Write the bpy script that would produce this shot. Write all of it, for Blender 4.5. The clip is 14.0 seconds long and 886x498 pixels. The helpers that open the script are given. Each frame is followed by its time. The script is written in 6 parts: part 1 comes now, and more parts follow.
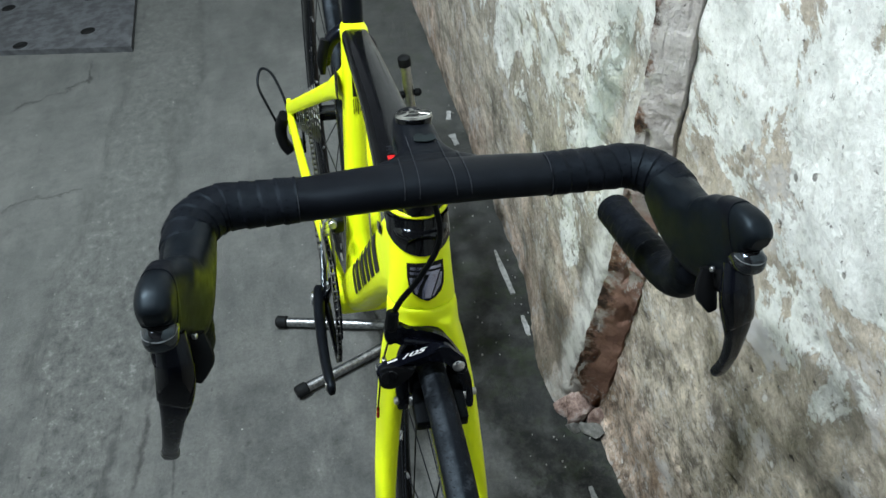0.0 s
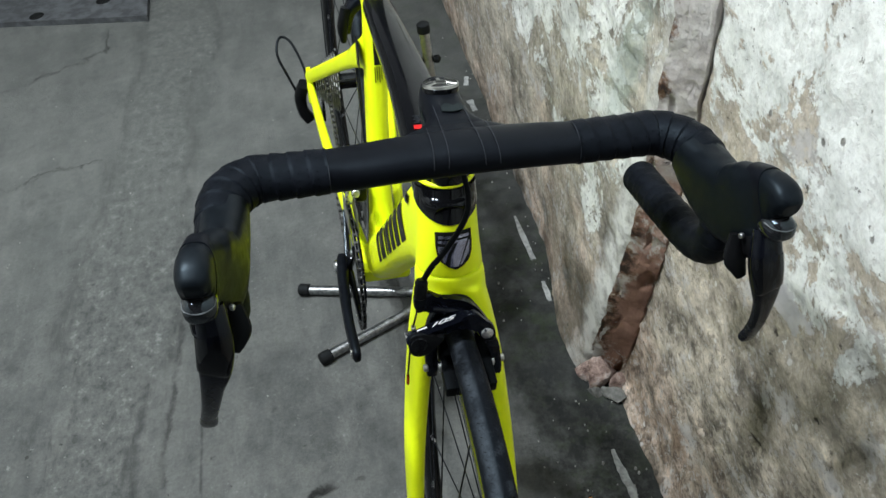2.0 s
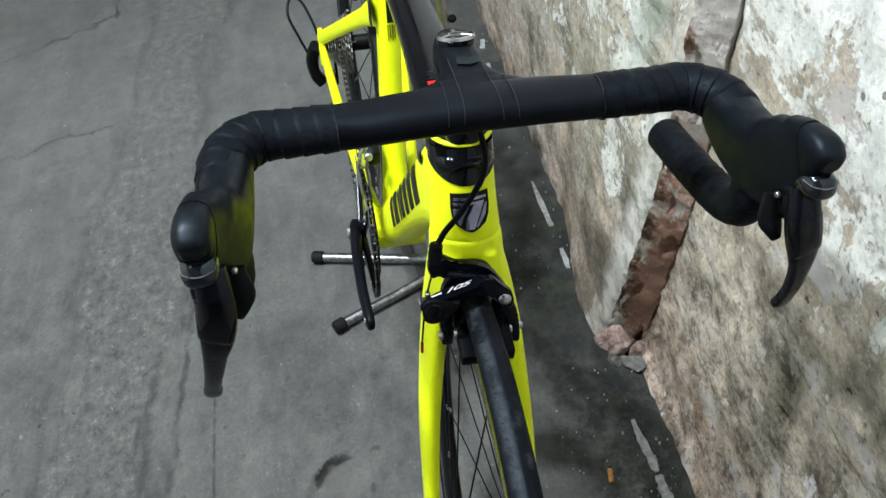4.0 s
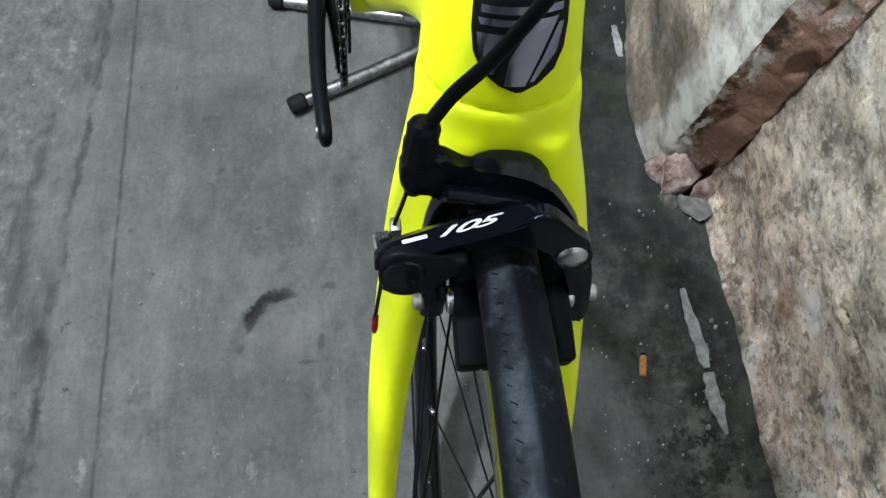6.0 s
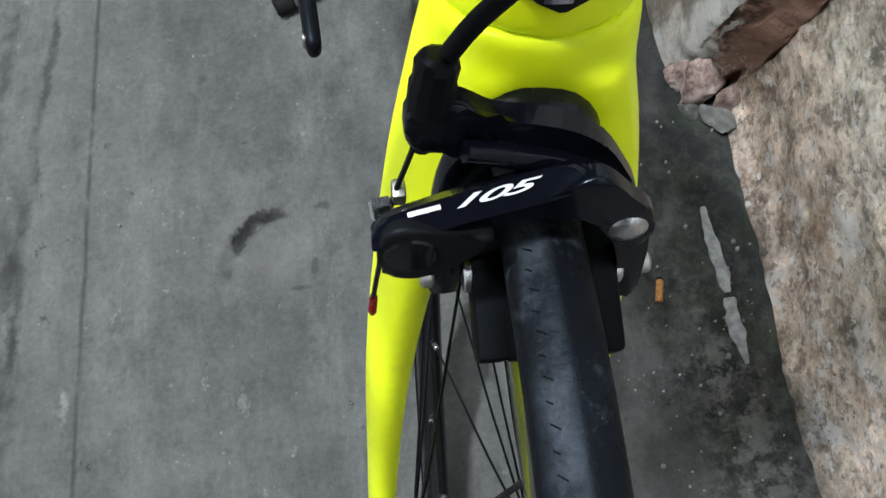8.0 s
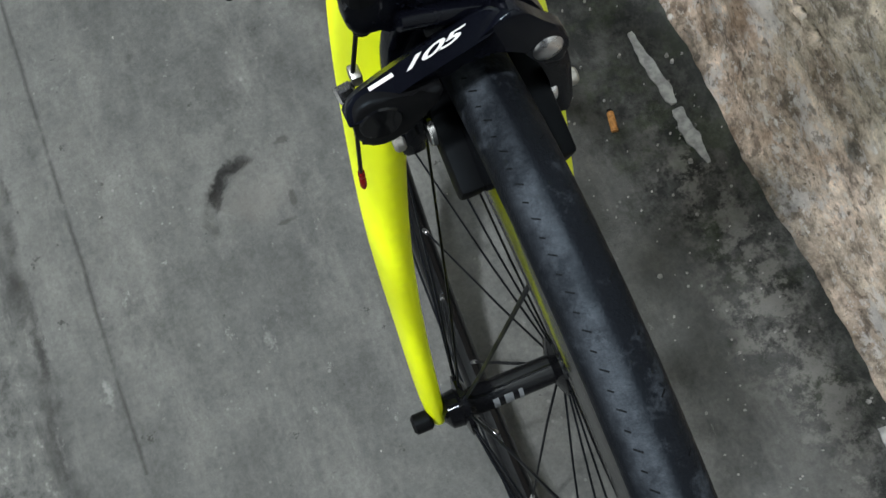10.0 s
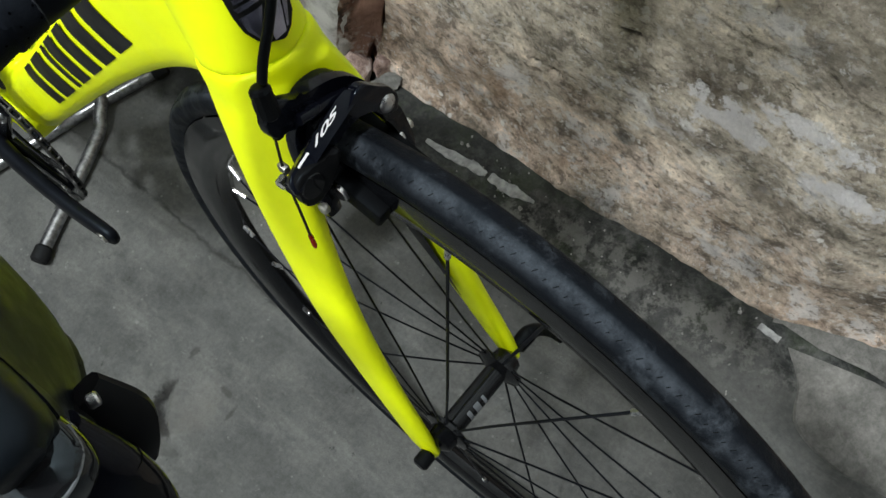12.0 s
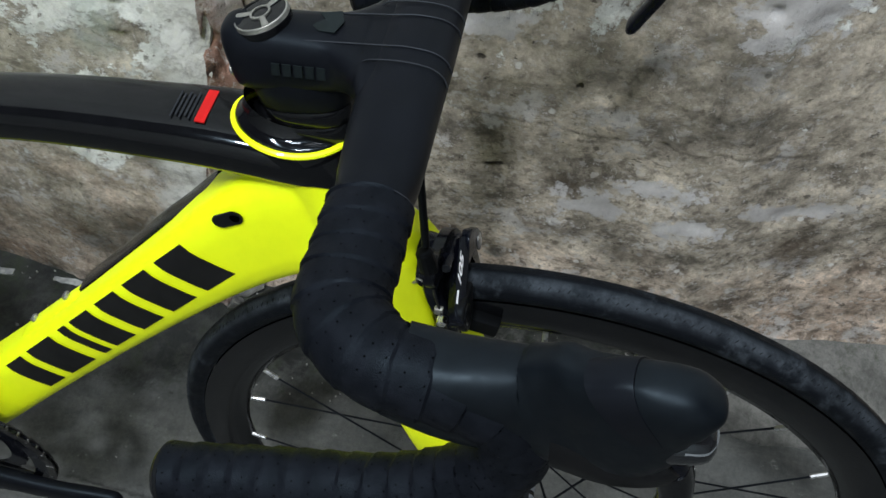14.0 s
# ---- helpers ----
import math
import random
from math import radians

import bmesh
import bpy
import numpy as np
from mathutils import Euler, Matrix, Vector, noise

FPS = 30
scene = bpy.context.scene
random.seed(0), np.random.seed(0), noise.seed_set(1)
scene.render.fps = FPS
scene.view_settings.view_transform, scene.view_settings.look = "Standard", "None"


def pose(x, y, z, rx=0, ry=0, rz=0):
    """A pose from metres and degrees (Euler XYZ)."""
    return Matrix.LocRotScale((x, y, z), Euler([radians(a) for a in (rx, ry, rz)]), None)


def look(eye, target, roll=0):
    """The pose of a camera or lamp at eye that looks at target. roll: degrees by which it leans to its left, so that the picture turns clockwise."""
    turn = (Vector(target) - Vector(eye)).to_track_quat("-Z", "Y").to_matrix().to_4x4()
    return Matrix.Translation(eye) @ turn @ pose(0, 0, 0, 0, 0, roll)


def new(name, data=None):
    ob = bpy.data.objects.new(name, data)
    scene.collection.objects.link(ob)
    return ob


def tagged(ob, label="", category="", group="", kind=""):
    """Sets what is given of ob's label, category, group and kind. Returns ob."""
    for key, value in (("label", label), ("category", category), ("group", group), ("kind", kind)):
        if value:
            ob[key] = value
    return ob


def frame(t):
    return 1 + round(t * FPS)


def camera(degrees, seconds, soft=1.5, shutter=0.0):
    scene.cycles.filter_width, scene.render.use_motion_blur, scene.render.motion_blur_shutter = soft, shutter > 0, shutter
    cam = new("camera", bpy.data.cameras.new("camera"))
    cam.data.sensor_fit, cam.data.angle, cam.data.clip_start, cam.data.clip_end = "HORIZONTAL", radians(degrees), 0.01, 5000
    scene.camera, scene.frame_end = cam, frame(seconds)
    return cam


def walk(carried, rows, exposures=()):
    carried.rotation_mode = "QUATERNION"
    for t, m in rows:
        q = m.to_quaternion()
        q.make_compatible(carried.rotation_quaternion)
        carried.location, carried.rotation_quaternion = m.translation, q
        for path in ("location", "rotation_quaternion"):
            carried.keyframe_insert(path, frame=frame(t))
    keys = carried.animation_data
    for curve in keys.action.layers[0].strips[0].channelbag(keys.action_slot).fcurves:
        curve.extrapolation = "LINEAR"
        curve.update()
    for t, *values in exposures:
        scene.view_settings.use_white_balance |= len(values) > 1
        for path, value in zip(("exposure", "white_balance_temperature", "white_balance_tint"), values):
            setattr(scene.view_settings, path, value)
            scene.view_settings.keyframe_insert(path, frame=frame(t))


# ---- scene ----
cam = camera(52.6, 14.0)
PATH = [
    (0, (0.028, -0.019, 1.237), (0.203, 1.498, -0.055), -7.2),
    (0.5, (0.029, -0.022, 1.239), (0.182, 1.48, -0.072), -7.8),
    (1, (0.029, -0.03, 1.244), (0.169, 1.452, -0.091), -8.2),
    (1.5, (0.024, -0.028, 1.246), (0.158, 1.45, -0.096), -8.6),
    (2, (0.017, -0.02, 1.245), (0.144, 1.454, -0.101), -8.9),
    (2.5, (0.018, -0.022, 1.24), (0.133, 1.444, -0.115), -9.1),
    (2.7, (0.02, -0.024, 1.236), (0.127, 1.44, -0.123), -9.4),
    (4.8, (0.018, 0.09, 1.165), (0.073, 1.436, -0.313), -10.2),
    (5, (0.02, 0.143, 1.133), (0.058, 1.412, -0.413), -9.5),
    (5.5, (0.03, 0.271, 1.029), (0.025, 1.341, -0.661), -8.3),
    (6, (0.045, 0.355, 0.946), (0.033, 1.317, -0.808), -7.1),
    (6.5, (0.042, 0.389, 0.907), (0.028, 1.296, -0.875), -6.4),
    (7, (0.042, 0.41, 0.89), (0.017, 1.199, -0.947), -7.2),
    (7.2, (0.044, 0.411, 0.896), (0.019, 1.172, -0.953), -6.7),
    (9.3, (0.035, 0.406, 0.876), (0.016, 1.16, -0.976), -14.9),
    (9.5, (0.038, 0.405, 0.907), (0.02, 1.073, -0.978), -16.4),
    (10, (0.035, 0.376, 0.932), (0.002, 0.93, -0.99), -27.3),
    (10.5, (0.016, 0.336, 0.979), (0.098, 0.876, -0.946), -26.4),
    (11, (-0.005, 0.278, 1.028), (0.242, 0.813, -0.883), -21.4),
    (11.5, (-0.036, 0.246, 1.064), (0.326, 0.86, -0.804), -19.7),
    (12, (-0.052, 0.283, 1.056), (0.38, 0.953, -0.778), -20.2),
    (12.5, (-0.065, 0.367, 1.064), (0.509, 0.938, -0.765), -14.5),
    (13, (-0.076, 0.412, 1.065), (0.582, 0.869, -0.767), -7.7),
    (13.5, (-0.118, 0.425, 1.105), (0.702, 0.769, -0.686), -1.8),
    (14, (-0.228, 0.453, 1.176), (0.782, 0.695, -0.533), -2.3),
]
EXPOSURES = [(0, 0.29, 5900, 6), (2.5, 0.25, 6100, 9), (5, 0.58, 6050, 10), (7, 0.57, 5950, 12), (9.5, 0.60, 6150, 11), (10.5, 0.38, 6300, 10), (11, 0.31, 6350, 10), (12.5, 0.06, 6300, 9), (14, -0.16, 6050, 10)]
walk(cam, [(t, look(eye, target, roll)) for t, eye, target, roll in PATH], EXPOSURES)
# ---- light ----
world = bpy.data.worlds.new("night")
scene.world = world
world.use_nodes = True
wt = world.node_tree
bg = wt.nodes["Background"]
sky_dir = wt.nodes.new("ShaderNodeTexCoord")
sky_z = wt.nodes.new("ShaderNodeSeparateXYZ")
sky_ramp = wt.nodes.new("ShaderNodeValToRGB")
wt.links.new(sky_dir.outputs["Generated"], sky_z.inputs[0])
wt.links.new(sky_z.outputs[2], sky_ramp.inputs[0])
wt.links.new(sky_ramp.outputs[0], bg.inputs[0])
# fill glow added to the sky: bright at the horizon, dim night haze overhead
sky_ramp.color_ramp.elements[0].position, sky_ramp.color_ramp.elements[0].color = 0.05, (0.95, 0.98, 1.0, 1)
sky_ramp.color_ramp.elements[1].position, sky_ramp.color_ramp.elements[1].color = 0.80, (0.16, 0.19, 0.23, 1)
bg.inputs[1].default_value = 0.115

# three lamps of the alley, two across from the wall and one nearly overhead
LAMPS = (((-1.04, 0.54, 3.30), (0.2, 0.5, 0.5), 54.0, 0.20, (0.98, 0.99, 0.96)),
         ((-0.80, 1.24, 3.50), (0.2, 0.5, 0.4), 50.0, 0.20, (0.98, 0.99, 0.95)),
         ((-0.46, 0.40, 3.50), (0.1, 0.5, 0.3), 29.0, 0.35, (0.96, 0.99, 0.98)))
for where, aim, watts, size, tint in LAMPS:
    lamp_data = bpy.data.lights.new("street_light", "AREA")
    lamp_data.shape, lamp_data.size = "DISK", size
    lamp_data.energy, lamp_data.color = watts, tint
    street_light = new("street_light", lamp_data)
    street_light.matrix_world = look(where, aim)


# ---- materials ----
class Mat:
    """A node material built line by line."""

    def __init__(self, name, rough=0.5, metal=0.0, spec=0.5):
        self.mat = bpy.data.materials.new(name)
        self.mat.use_nodes = True
        self.tree = self.mat.node_tree
        self.bsdf = self.tree.nodes["Principled BSDF"]
        self.bsdf.inputs["Roughness"].default_value = rough
        self.bsdf.inputs["Metallic"].default_value = metal
        self.bsdf.inputs["Specular IOR Level"].default_value = spec
        self.coord = self.tree.nodes.new("ShaderNodeTexCoord").outputs["Object"]

    def link(self, a, b):
        self.tree.links.new(a, b)

    def put(self, sock, value):
        if isinstance(value, bpy.types.NodeSocket):
            self.link(value, sock)
        else:
            sock.default_value = value

    def mapped(self, scale=(1, 1, 1), shift=(0, 0, 0)):
        n = self.tree.nodes.new("ShaderNodeMapping")
        n.inputs["Scale"].default_value = scale
        n.inputs["Location"].default_value = shift
        self.link(self.coord, n.inputs["Vector"])
        return n.outputs[0]

    def noise(self, scale, detail=6, rough=0.6, vec=None, distort=0.0):
        n = self.tree.nodes.new("ShaderNodeTexNoise")
        n.inputs["Scale"].default_value, n.inputs["Detail"].default_value = scale, detail
        n.inputs["Roughness"].default_value, n.inputs["Distortion"].default_value = rough, distort
        self.link(vec or self.coord, n.inputs["Vector"])
        c = self.tree.nodes.new("ShaderNodeMapRange")
        c.inputs["From Min"].default_value, c.inputs["From Max"].default_value = 0.25, 0.75
        self.link(n.outputs["Fac"], c.inputs["Value"])
        return c.outputs[0]

    def cells(self, scale, feature="F1", vec=None, rand=1.0):
        n = self.tree.nodes.new("ShaderNodeTexVoronoi")
        n.feature = feature
        n.inputs["Scale"].default_value, n.inputs["Randomness"].default_value = scale, rand
        self.link(vec or self.coord, n.inputs["Vector"])
        return n.outputs["Distance"]

    def ramp(self, fac, *stops):
        n = self.tree.nodes.new("ShaderNodeValToRGB")
        el = n.color_ramp.elements
        for i, (pos, col) in enumerate(stops):
            e = el[i] if i < 2 else el.new(pos)
            e.position = pos
            e.color = (*col, 1) if isinstance(col, tuple) else (col, col, col, 1)
        self.link(fac, n.inputs[0])
        return n.outputs[0]

    def mix(self, fac, a, b, kind="MIX"):
        n = self.tree.nodes.new("ShaderNodeMix")
        n.data_type, n.blend_type = "RGBA", kind
        for sock, value in ((n.inputs[0], fac), (n.inputs[6], a), (n.inputs[7], b)):
            self.put(sock, (*value, 1) if isinstance(value, tuple) else value)
        return n.outputs[2]

    def math(self, op, a, b=0.0, clamp=False):
        n = self.tree.nodes.new("ShaderNodeMath")
        n.operation, n.use_clamp = op, clamp
        self.put(n.inputs[0], a)
        self.put(n.inputs[1], b)
        return n.outputs[0]

    def axis(self, k):
        n = self.tree.nodes.new("ShaderNodeSeparateXYZ")
        self.link(self.coord, n.inputs[0])
        return n.outputs[k]

    def blot(self, u, v, u0, v0, ru, rv, soft=0.5, scale=14.0, ragged=0.9):
        """A ragged patch round (u0, v0), 1 inside and 0 outside."""
        a = self.math("DIVIDE", self.math("SUBTRACT", u, u0), ru)
        b = self.math("DIVIDE", self.math("SUBTRACT", v, v0), rv)
        d = self.math("SQRT", self.math("ADD", self.math("MULTIPLY", a, a), self.math("MULTIPLY", b, b)))
        d = self.math("ADD", d, self.math("MULTIPLY", self.math("SUBTRACT", self.noise(scale, 8, 0.7), 0.5), ragged))
        return self.ramp(d, (max(0.0, 1.0 - soft), 1.0), (1.0 + soft * 0.6, 0.0))

    def color(self, value):
        self.put(self.bsdf.inputs["Base Color"], (*value, 1) if isinstance(value, tuple) else value)
        return self

    def rough(self, value):
        self.put(self.bsdf.inputs["Roughness"], value)
        return self

    def coat(self, weight, rough=0.05):
        self.bsdf.inputs["Coat Weight"].default_value, self.bsdf.inputs["Coat Roughness"].default_value = weight, rough
        return self

    def bump(self, height, strength=0.5, depth=0.002):
        n = self.tree.nodes.new("ShaderNodeBump")
        n.inputs["Strength"].default_value, n.inputs["Distance"].default_value = strength, depth
        self.link(height, n.inputs["Height"])
        self.link(n.outputs[0], self.bsdf.inputs["Normal"])
        return self


def plain(name, colour, rough=0.5, metal=0.0, vary=0.12, scale=60.0, coat=0.0, bump=0.0, spec=0.5):
    black = max(colour) < 0.03
    m = Mat(name, rough, metal, spec * 0.22 if black else spec)
    if black:
        m.bsdf.inputs["Specular Tint"].default_value = (0.66, 0.84, 1.0, 1)
    n = m.noise(scale, 4)
    dark = tuple(c * (1 - vary) for c in colour)
    lite = tuple(min(1.0, c * (1 + vary)) for c in colour)
    m.color(m.ramp(n, (0.3, dark), (0.7, lite)))
    m.rough(m.ramp(m.noise(scale * 0.4, 5), (0.3, max(0.02, rough - 0.06)), (0.7, min(1.0, rough + 0.08))))
    if coat:
        m.coat(coat)
    if bump:
        m.bump(m.noise(scale * 8, 3), bump, 0.0006)
    return m.mat


YELLOW = plain("neon_yellow_paint", (0.86, 1.0, 0.001), 0.42, vary=0.015, coat=0.12, spec=0.22)
GLOSS_BLACK = plain("gloss_black_paint", (0.0035, 0.0037, 0.0045), 0.16, coat=0.35)
DECAL_BLACK = plain("black_decal", (0.010, 0.010, 0.010), 0.4)
SATIN_BLACK = plain("satin_black_carbon", (0.0038, 0.0043, 0.0062), 0.40)
BRAKE_BLACK = plain("anodised_black", (0.0028, 0.0032, 0.0062), 0.24, spec=0.6, coat=0.18)
RUBBER = plain("hood_rubber", (0.0026, 0.0036, 0.0052), 0.42, bump=0.04, scale=200, spec=0.8)
PAD_RUBBER = plain("pad_rubber", (0.0035, 0.0035, 0.0038), 0.62, spec=0.4)
WIRE = plain("oiled_wire", (0.045, 0.045, 0.045), 0.40, 1.0)
PLASTIC = plain("black_plastic", (0.0050, 0.0050, 0.0055), 0.42)
STEEL = plain("polished_steel", (0.55, 0.56, 0.58), 0.28, 1.0, scale=200)
DULL_STEEL = plain("dull_steel", (0.42, 0.42, 0.40), 0.38, 1.0, scale=150)
GREY_DECAL = plain("grey_print", (0.009, 0.0125, 0.0135), 0.45)
LINE_GREY = plain("pale_moulding_line", (0.022, 0.024, 0.029), 0.45)
WHITE_INK = plain("white_print", (0.80, 0.80, 0.82), 0.4)
RED_INK = plain("red_print", (0.50, 0.008, 0.008), 0.45, spec=0.2)
RED_CAP = plain("red_aluminium_cap", (0.40, 0.015, 0.012), 0.28, 0.6)
FOIL = plain("silver_foil_print", (0.30, 0.31, 0.42), 0.18, 0.95)
CAP_RUBBER = plain("rubber_foot", (0.012, 0.012, 0.012), 0.65)
LENS = plain("smoked_plastic", (0.010, 0.010, 0.011), 0.12, spec=2.6)
TAPE_EDGE = plain("pale_tape_edge", (0.10, 0.11, 0.12), 0.35)
TUBE_STEEL = plain("worn_steel_tube", (0.30, 0.31, 0.32), 0.34, 1.0, scale=150, vary=0.3)
CHAIN_STEEL = plain("oily_chain_steel", (0.10, 0.10, 0.10), 0.42, 1.0, scale=150, vary=0.3)
HOLE = plain("punched_hole", (0.0006, 0.0006, 0.0007), 1.0, spec=0.0)


def tape_material():
    m = Mat("bar_tape", 0.5, spec=0.09)
    m.bsdf.inputs["Specular Tint"].default_value = (0.62, 0.82, 1.0, 1)
    m.color(m.ramp(m.noise(90, 4), (0.3, (0.0028, 0.0033, 0.0050)), (0.7, (0.0050, 0.0058, 0.0085))))
    m.rough(m.ramp(m.noise(40, 4), (0.3, 0.42), (0.7, 0.6)))
    m.bump(m.noise(1500, 2), 0.25, 0.0005)
    return m.mat


def tyre_material():
    m = Mat("tyre_rubber", 0.6, spec=0.09)
    m.bsdf.inputs["Specular Tint"].default_value = (0.66, 0.84, 1.0, 1)
    dust_and_sheen = m.ramp(m.noise(30, 9, 0.78), (0.60, 0.0), (0.80, 1.0))
    u = m.axis(0)
    # bluish sheen of one shoulder painted in, broken up by scuffs
    scuffed_sheen = m.math("MULTIPLY", m.math("MULTIPLY", m.ramp(m.math("ADD", u, 0.5), (0.4895, 0.0), (0.4915, 1.0)), m.ramp(m.math("ADD", u, 0.5), (0.4965, 1.0), (0.4995, 0.0))), m.ramp(m.noise(45, 10, 0.8), (0.30, 0.15), (0.75, 1.0)))
    dust_and_sheen = m.math("ADD", m.math("MULTIPLY", dust_and_sheen, 1.4), m.math("MULTIPLY", scuffed_sheen, 2.4))
    m.color(m.mix(m.math("MULTIPLY", dust_and_sheen, 0.36), (0.0038, 0.0045, 0.0062), (0.045, 0.053, 0.064)))
    m.rough(m.ramp(m.noise(60, 5), (0.3, 0.42), (0.7, 0.65)))
    m.bump(m.noise(700, 3), 0.3, 0.0006)
    return m.mat


TAPE = tape_material()
TYRE = tyre_material()


def wall_material(name, white, rise, tan, near):
    """Old lime plaster: flaking pale paint over tan plaster, brown and damp black stains, painted-in bar shadows,
    specks and pits.
    """
    m = Mat(name, 0.92, spec=0.12)
    y, z = m.axis(1), m.axis(2)
    m.coord = m.mapped((1.0, 0.94, 1.06))
    base = m.ramp(m.noise(6.5, 11, 0.62), (0.18, tuple(c * 0.66 for c in tan)), (0.48, tan), (0.78, tuple(min(0.8, c * 1.30) for c in tan)))
    rust = m.ramp(m.math("SUBTRACT", m.noise(3.4, 8, 0.7), m.math("MULTIPLY", z, 1.3)), (0.12, 0.0), (0.48, 0.8))
    base = m.mix(rust, base, m.ramp(m.noise(20, 8), (0.3, (0.33, 0.235, 0.175)), (0.7, (0.66, 0.535, 0.445))))
    fine = m.noise(60, 12, 0.85, m.mapped((1, 1, 1), (3, 1, 4)))
    base = m.mix(m.ramp(z, (0.22, 0.68), (0.55, 0.36)) if near else 0.5, base, m.ramp(fine, (0.22, 0.42), (0.48, 1.0), (0.8, 1.28)), "MULTIPLY")
    mottle = m.noise(24, 9, 0.70, m.mapped((1, 1, 1), (6, 6, 2)))
    base = m.mix(m.ramp(z, (0.30, 0.85), (0.60, 0.35)) if near else 0.5, base, m.ramp(mottle, (0.28, 0.30), (0.44, 0.86), (0.58, 1.10), (0.74, 1.50)), "MULTIPLY")
    grain = m.noise(140, 8, 0.8, m.mapped((1, 1, 1), (8, 1, 2)))
    base = m.mix(0.55, base, m.ramp(grain, (0.25, 0.50), (0.5, 1.0), (0.75, 1.40)), "MULTIPLY")
    pale = m.ramp(m.noise(11, 13, 0.74, m.mapped((1, 0.95, 1.05), (5, 2, 1))), (0.60, 0.0), (0.67, 1.0))
    base = m.mix(m.math("MULTIPLY", pale, 0.66), base, (0.57, 0.56, 0.56))
    high = m.math("ADD", m.math("MULTIPLY", z, rise), white)
    flake = m.math("ADD", m.math("MULTIPLY", m.noise(5.5, 15, 0.70, m.mapped((1.0, 1.0, 1.0)), 0.5), 0.68), m.math("MULTIPLY", m.noise(27, 12, 0.75, m.mapped((1.0, 1.0, 1.0), (4, 4, 1))), 0.32))
    paint = m.ramp(m.math("ADD", flake, high), (0.585, 0.0), (0.615, 1.0))
    tone = m.ramp(m.noise(11, 11, 0.75, m.mapped((1, 1.1, 0.95))), (0.2, (0.52, 0.54, 0.51)), (0.6, (0.86, 0.87, 0.84)))
    tone = m.mix(0.45, tone, m.ramp(grain, (0.2, 0.65), (0.6, 1.08)), "MULTIPLY")
    col = m.mix(paint, base, tone)
    specks = m.ramp(m.noise(75, 6, 0.75), (0.72, 0.0), (0.78, 1.0))
    col = m.mix(m.math("MULTIPLY", specks, 0.7), col, (0.72, 0.71, 0.69))
    dots = m.ramp(m.noise(62, 6, 0.75, m.mapped((1, 1, 1), (7, 3, 8))), (0.76, 0.0), (0.82, 1.0))
    col = m.mix(m.math("MULTIPLY", dots, 0.85), col, (0.065, 0.055, 0.045))
    pepper = m.ramp(m.noise(88, 5, 0.65, m.mapped((1, 1, 1), (4, 9, 9))), (0.62, 0.0), (0.70, 1.0))
    col = m.mix(m.math("MULTIPLY", pepper, m.ramp(z, (0.30, 0.60), (0.60, 0.20)) if near else 0.35), col, (0.115, 0.095, 0.080))
    salt = m.ramp(m.noise(80, 5, 0.65, m.mapped((1, 1, 1), (9, 4, 1))), (0.64, 0.0), (0.71, 1.0))
    col = m.mix(m.math("MULTIPLY", salt, m.ramp(z, (0.30, 0.55), (0.60, 0.25)) if near else 0.35), col, (0.60, 0.57, 0.54))
    pick = m.ramp(m.noise(8, 3, 0.5, m.mapped((1, 1, 1), (1, 9, 4))), (0.46, 0.0), (0.54, 1.0))
    bits = m.math("MULTIPLY", m.ramp(m.math("ADD", m.cells(30, vec=m.mapped((1, 1, 0.8), (2, 2, 5))), m.math("MULTIPLY", m.noise(120, 4), 0.10)), (0.13, 1.0), (0.17, 0.0)), pick)
    col = m.mix(m.math("MULTIPLY", bits, 0.75), col, (0.74, 0.73, 0.71))
    nicks = m.math("MULTIPLY", m.ramp(m.math("ADD", m.cells(24, vec=m.mapped((1, 1, 0.8), (8, 5, 1))), m.math("MULTIPLY", m.noise(110, 4), 0.10)), (0.10, 1.0), (0.14, 0.0)), m.math("SUBTRACT", 1.0, pick))
    col = m.mix(m.math("MULTIPLY", nicks, 0.75), col, (0.085, 0.075, 0.062))
    mould = m.ramp(m.math("SUBTRACT", m.noise(4.6, 14, 0.74, m.mapped((1, 1, 1.2), (2, 6, 3))), m.math("MULTIPLY", paint, 0.12)), (0.54, 0.0), (0.78, 1.0))
    if near:
        mould = m.math("MULTIPLY", mould, m.ramp(y, (0.48, 1.0), (0.62, 0.35)))
    col = m.mix(m.math("MULTIPLY", mould, 0.50 if near else 0.80), col, (0.075, 0.070, 0.058))
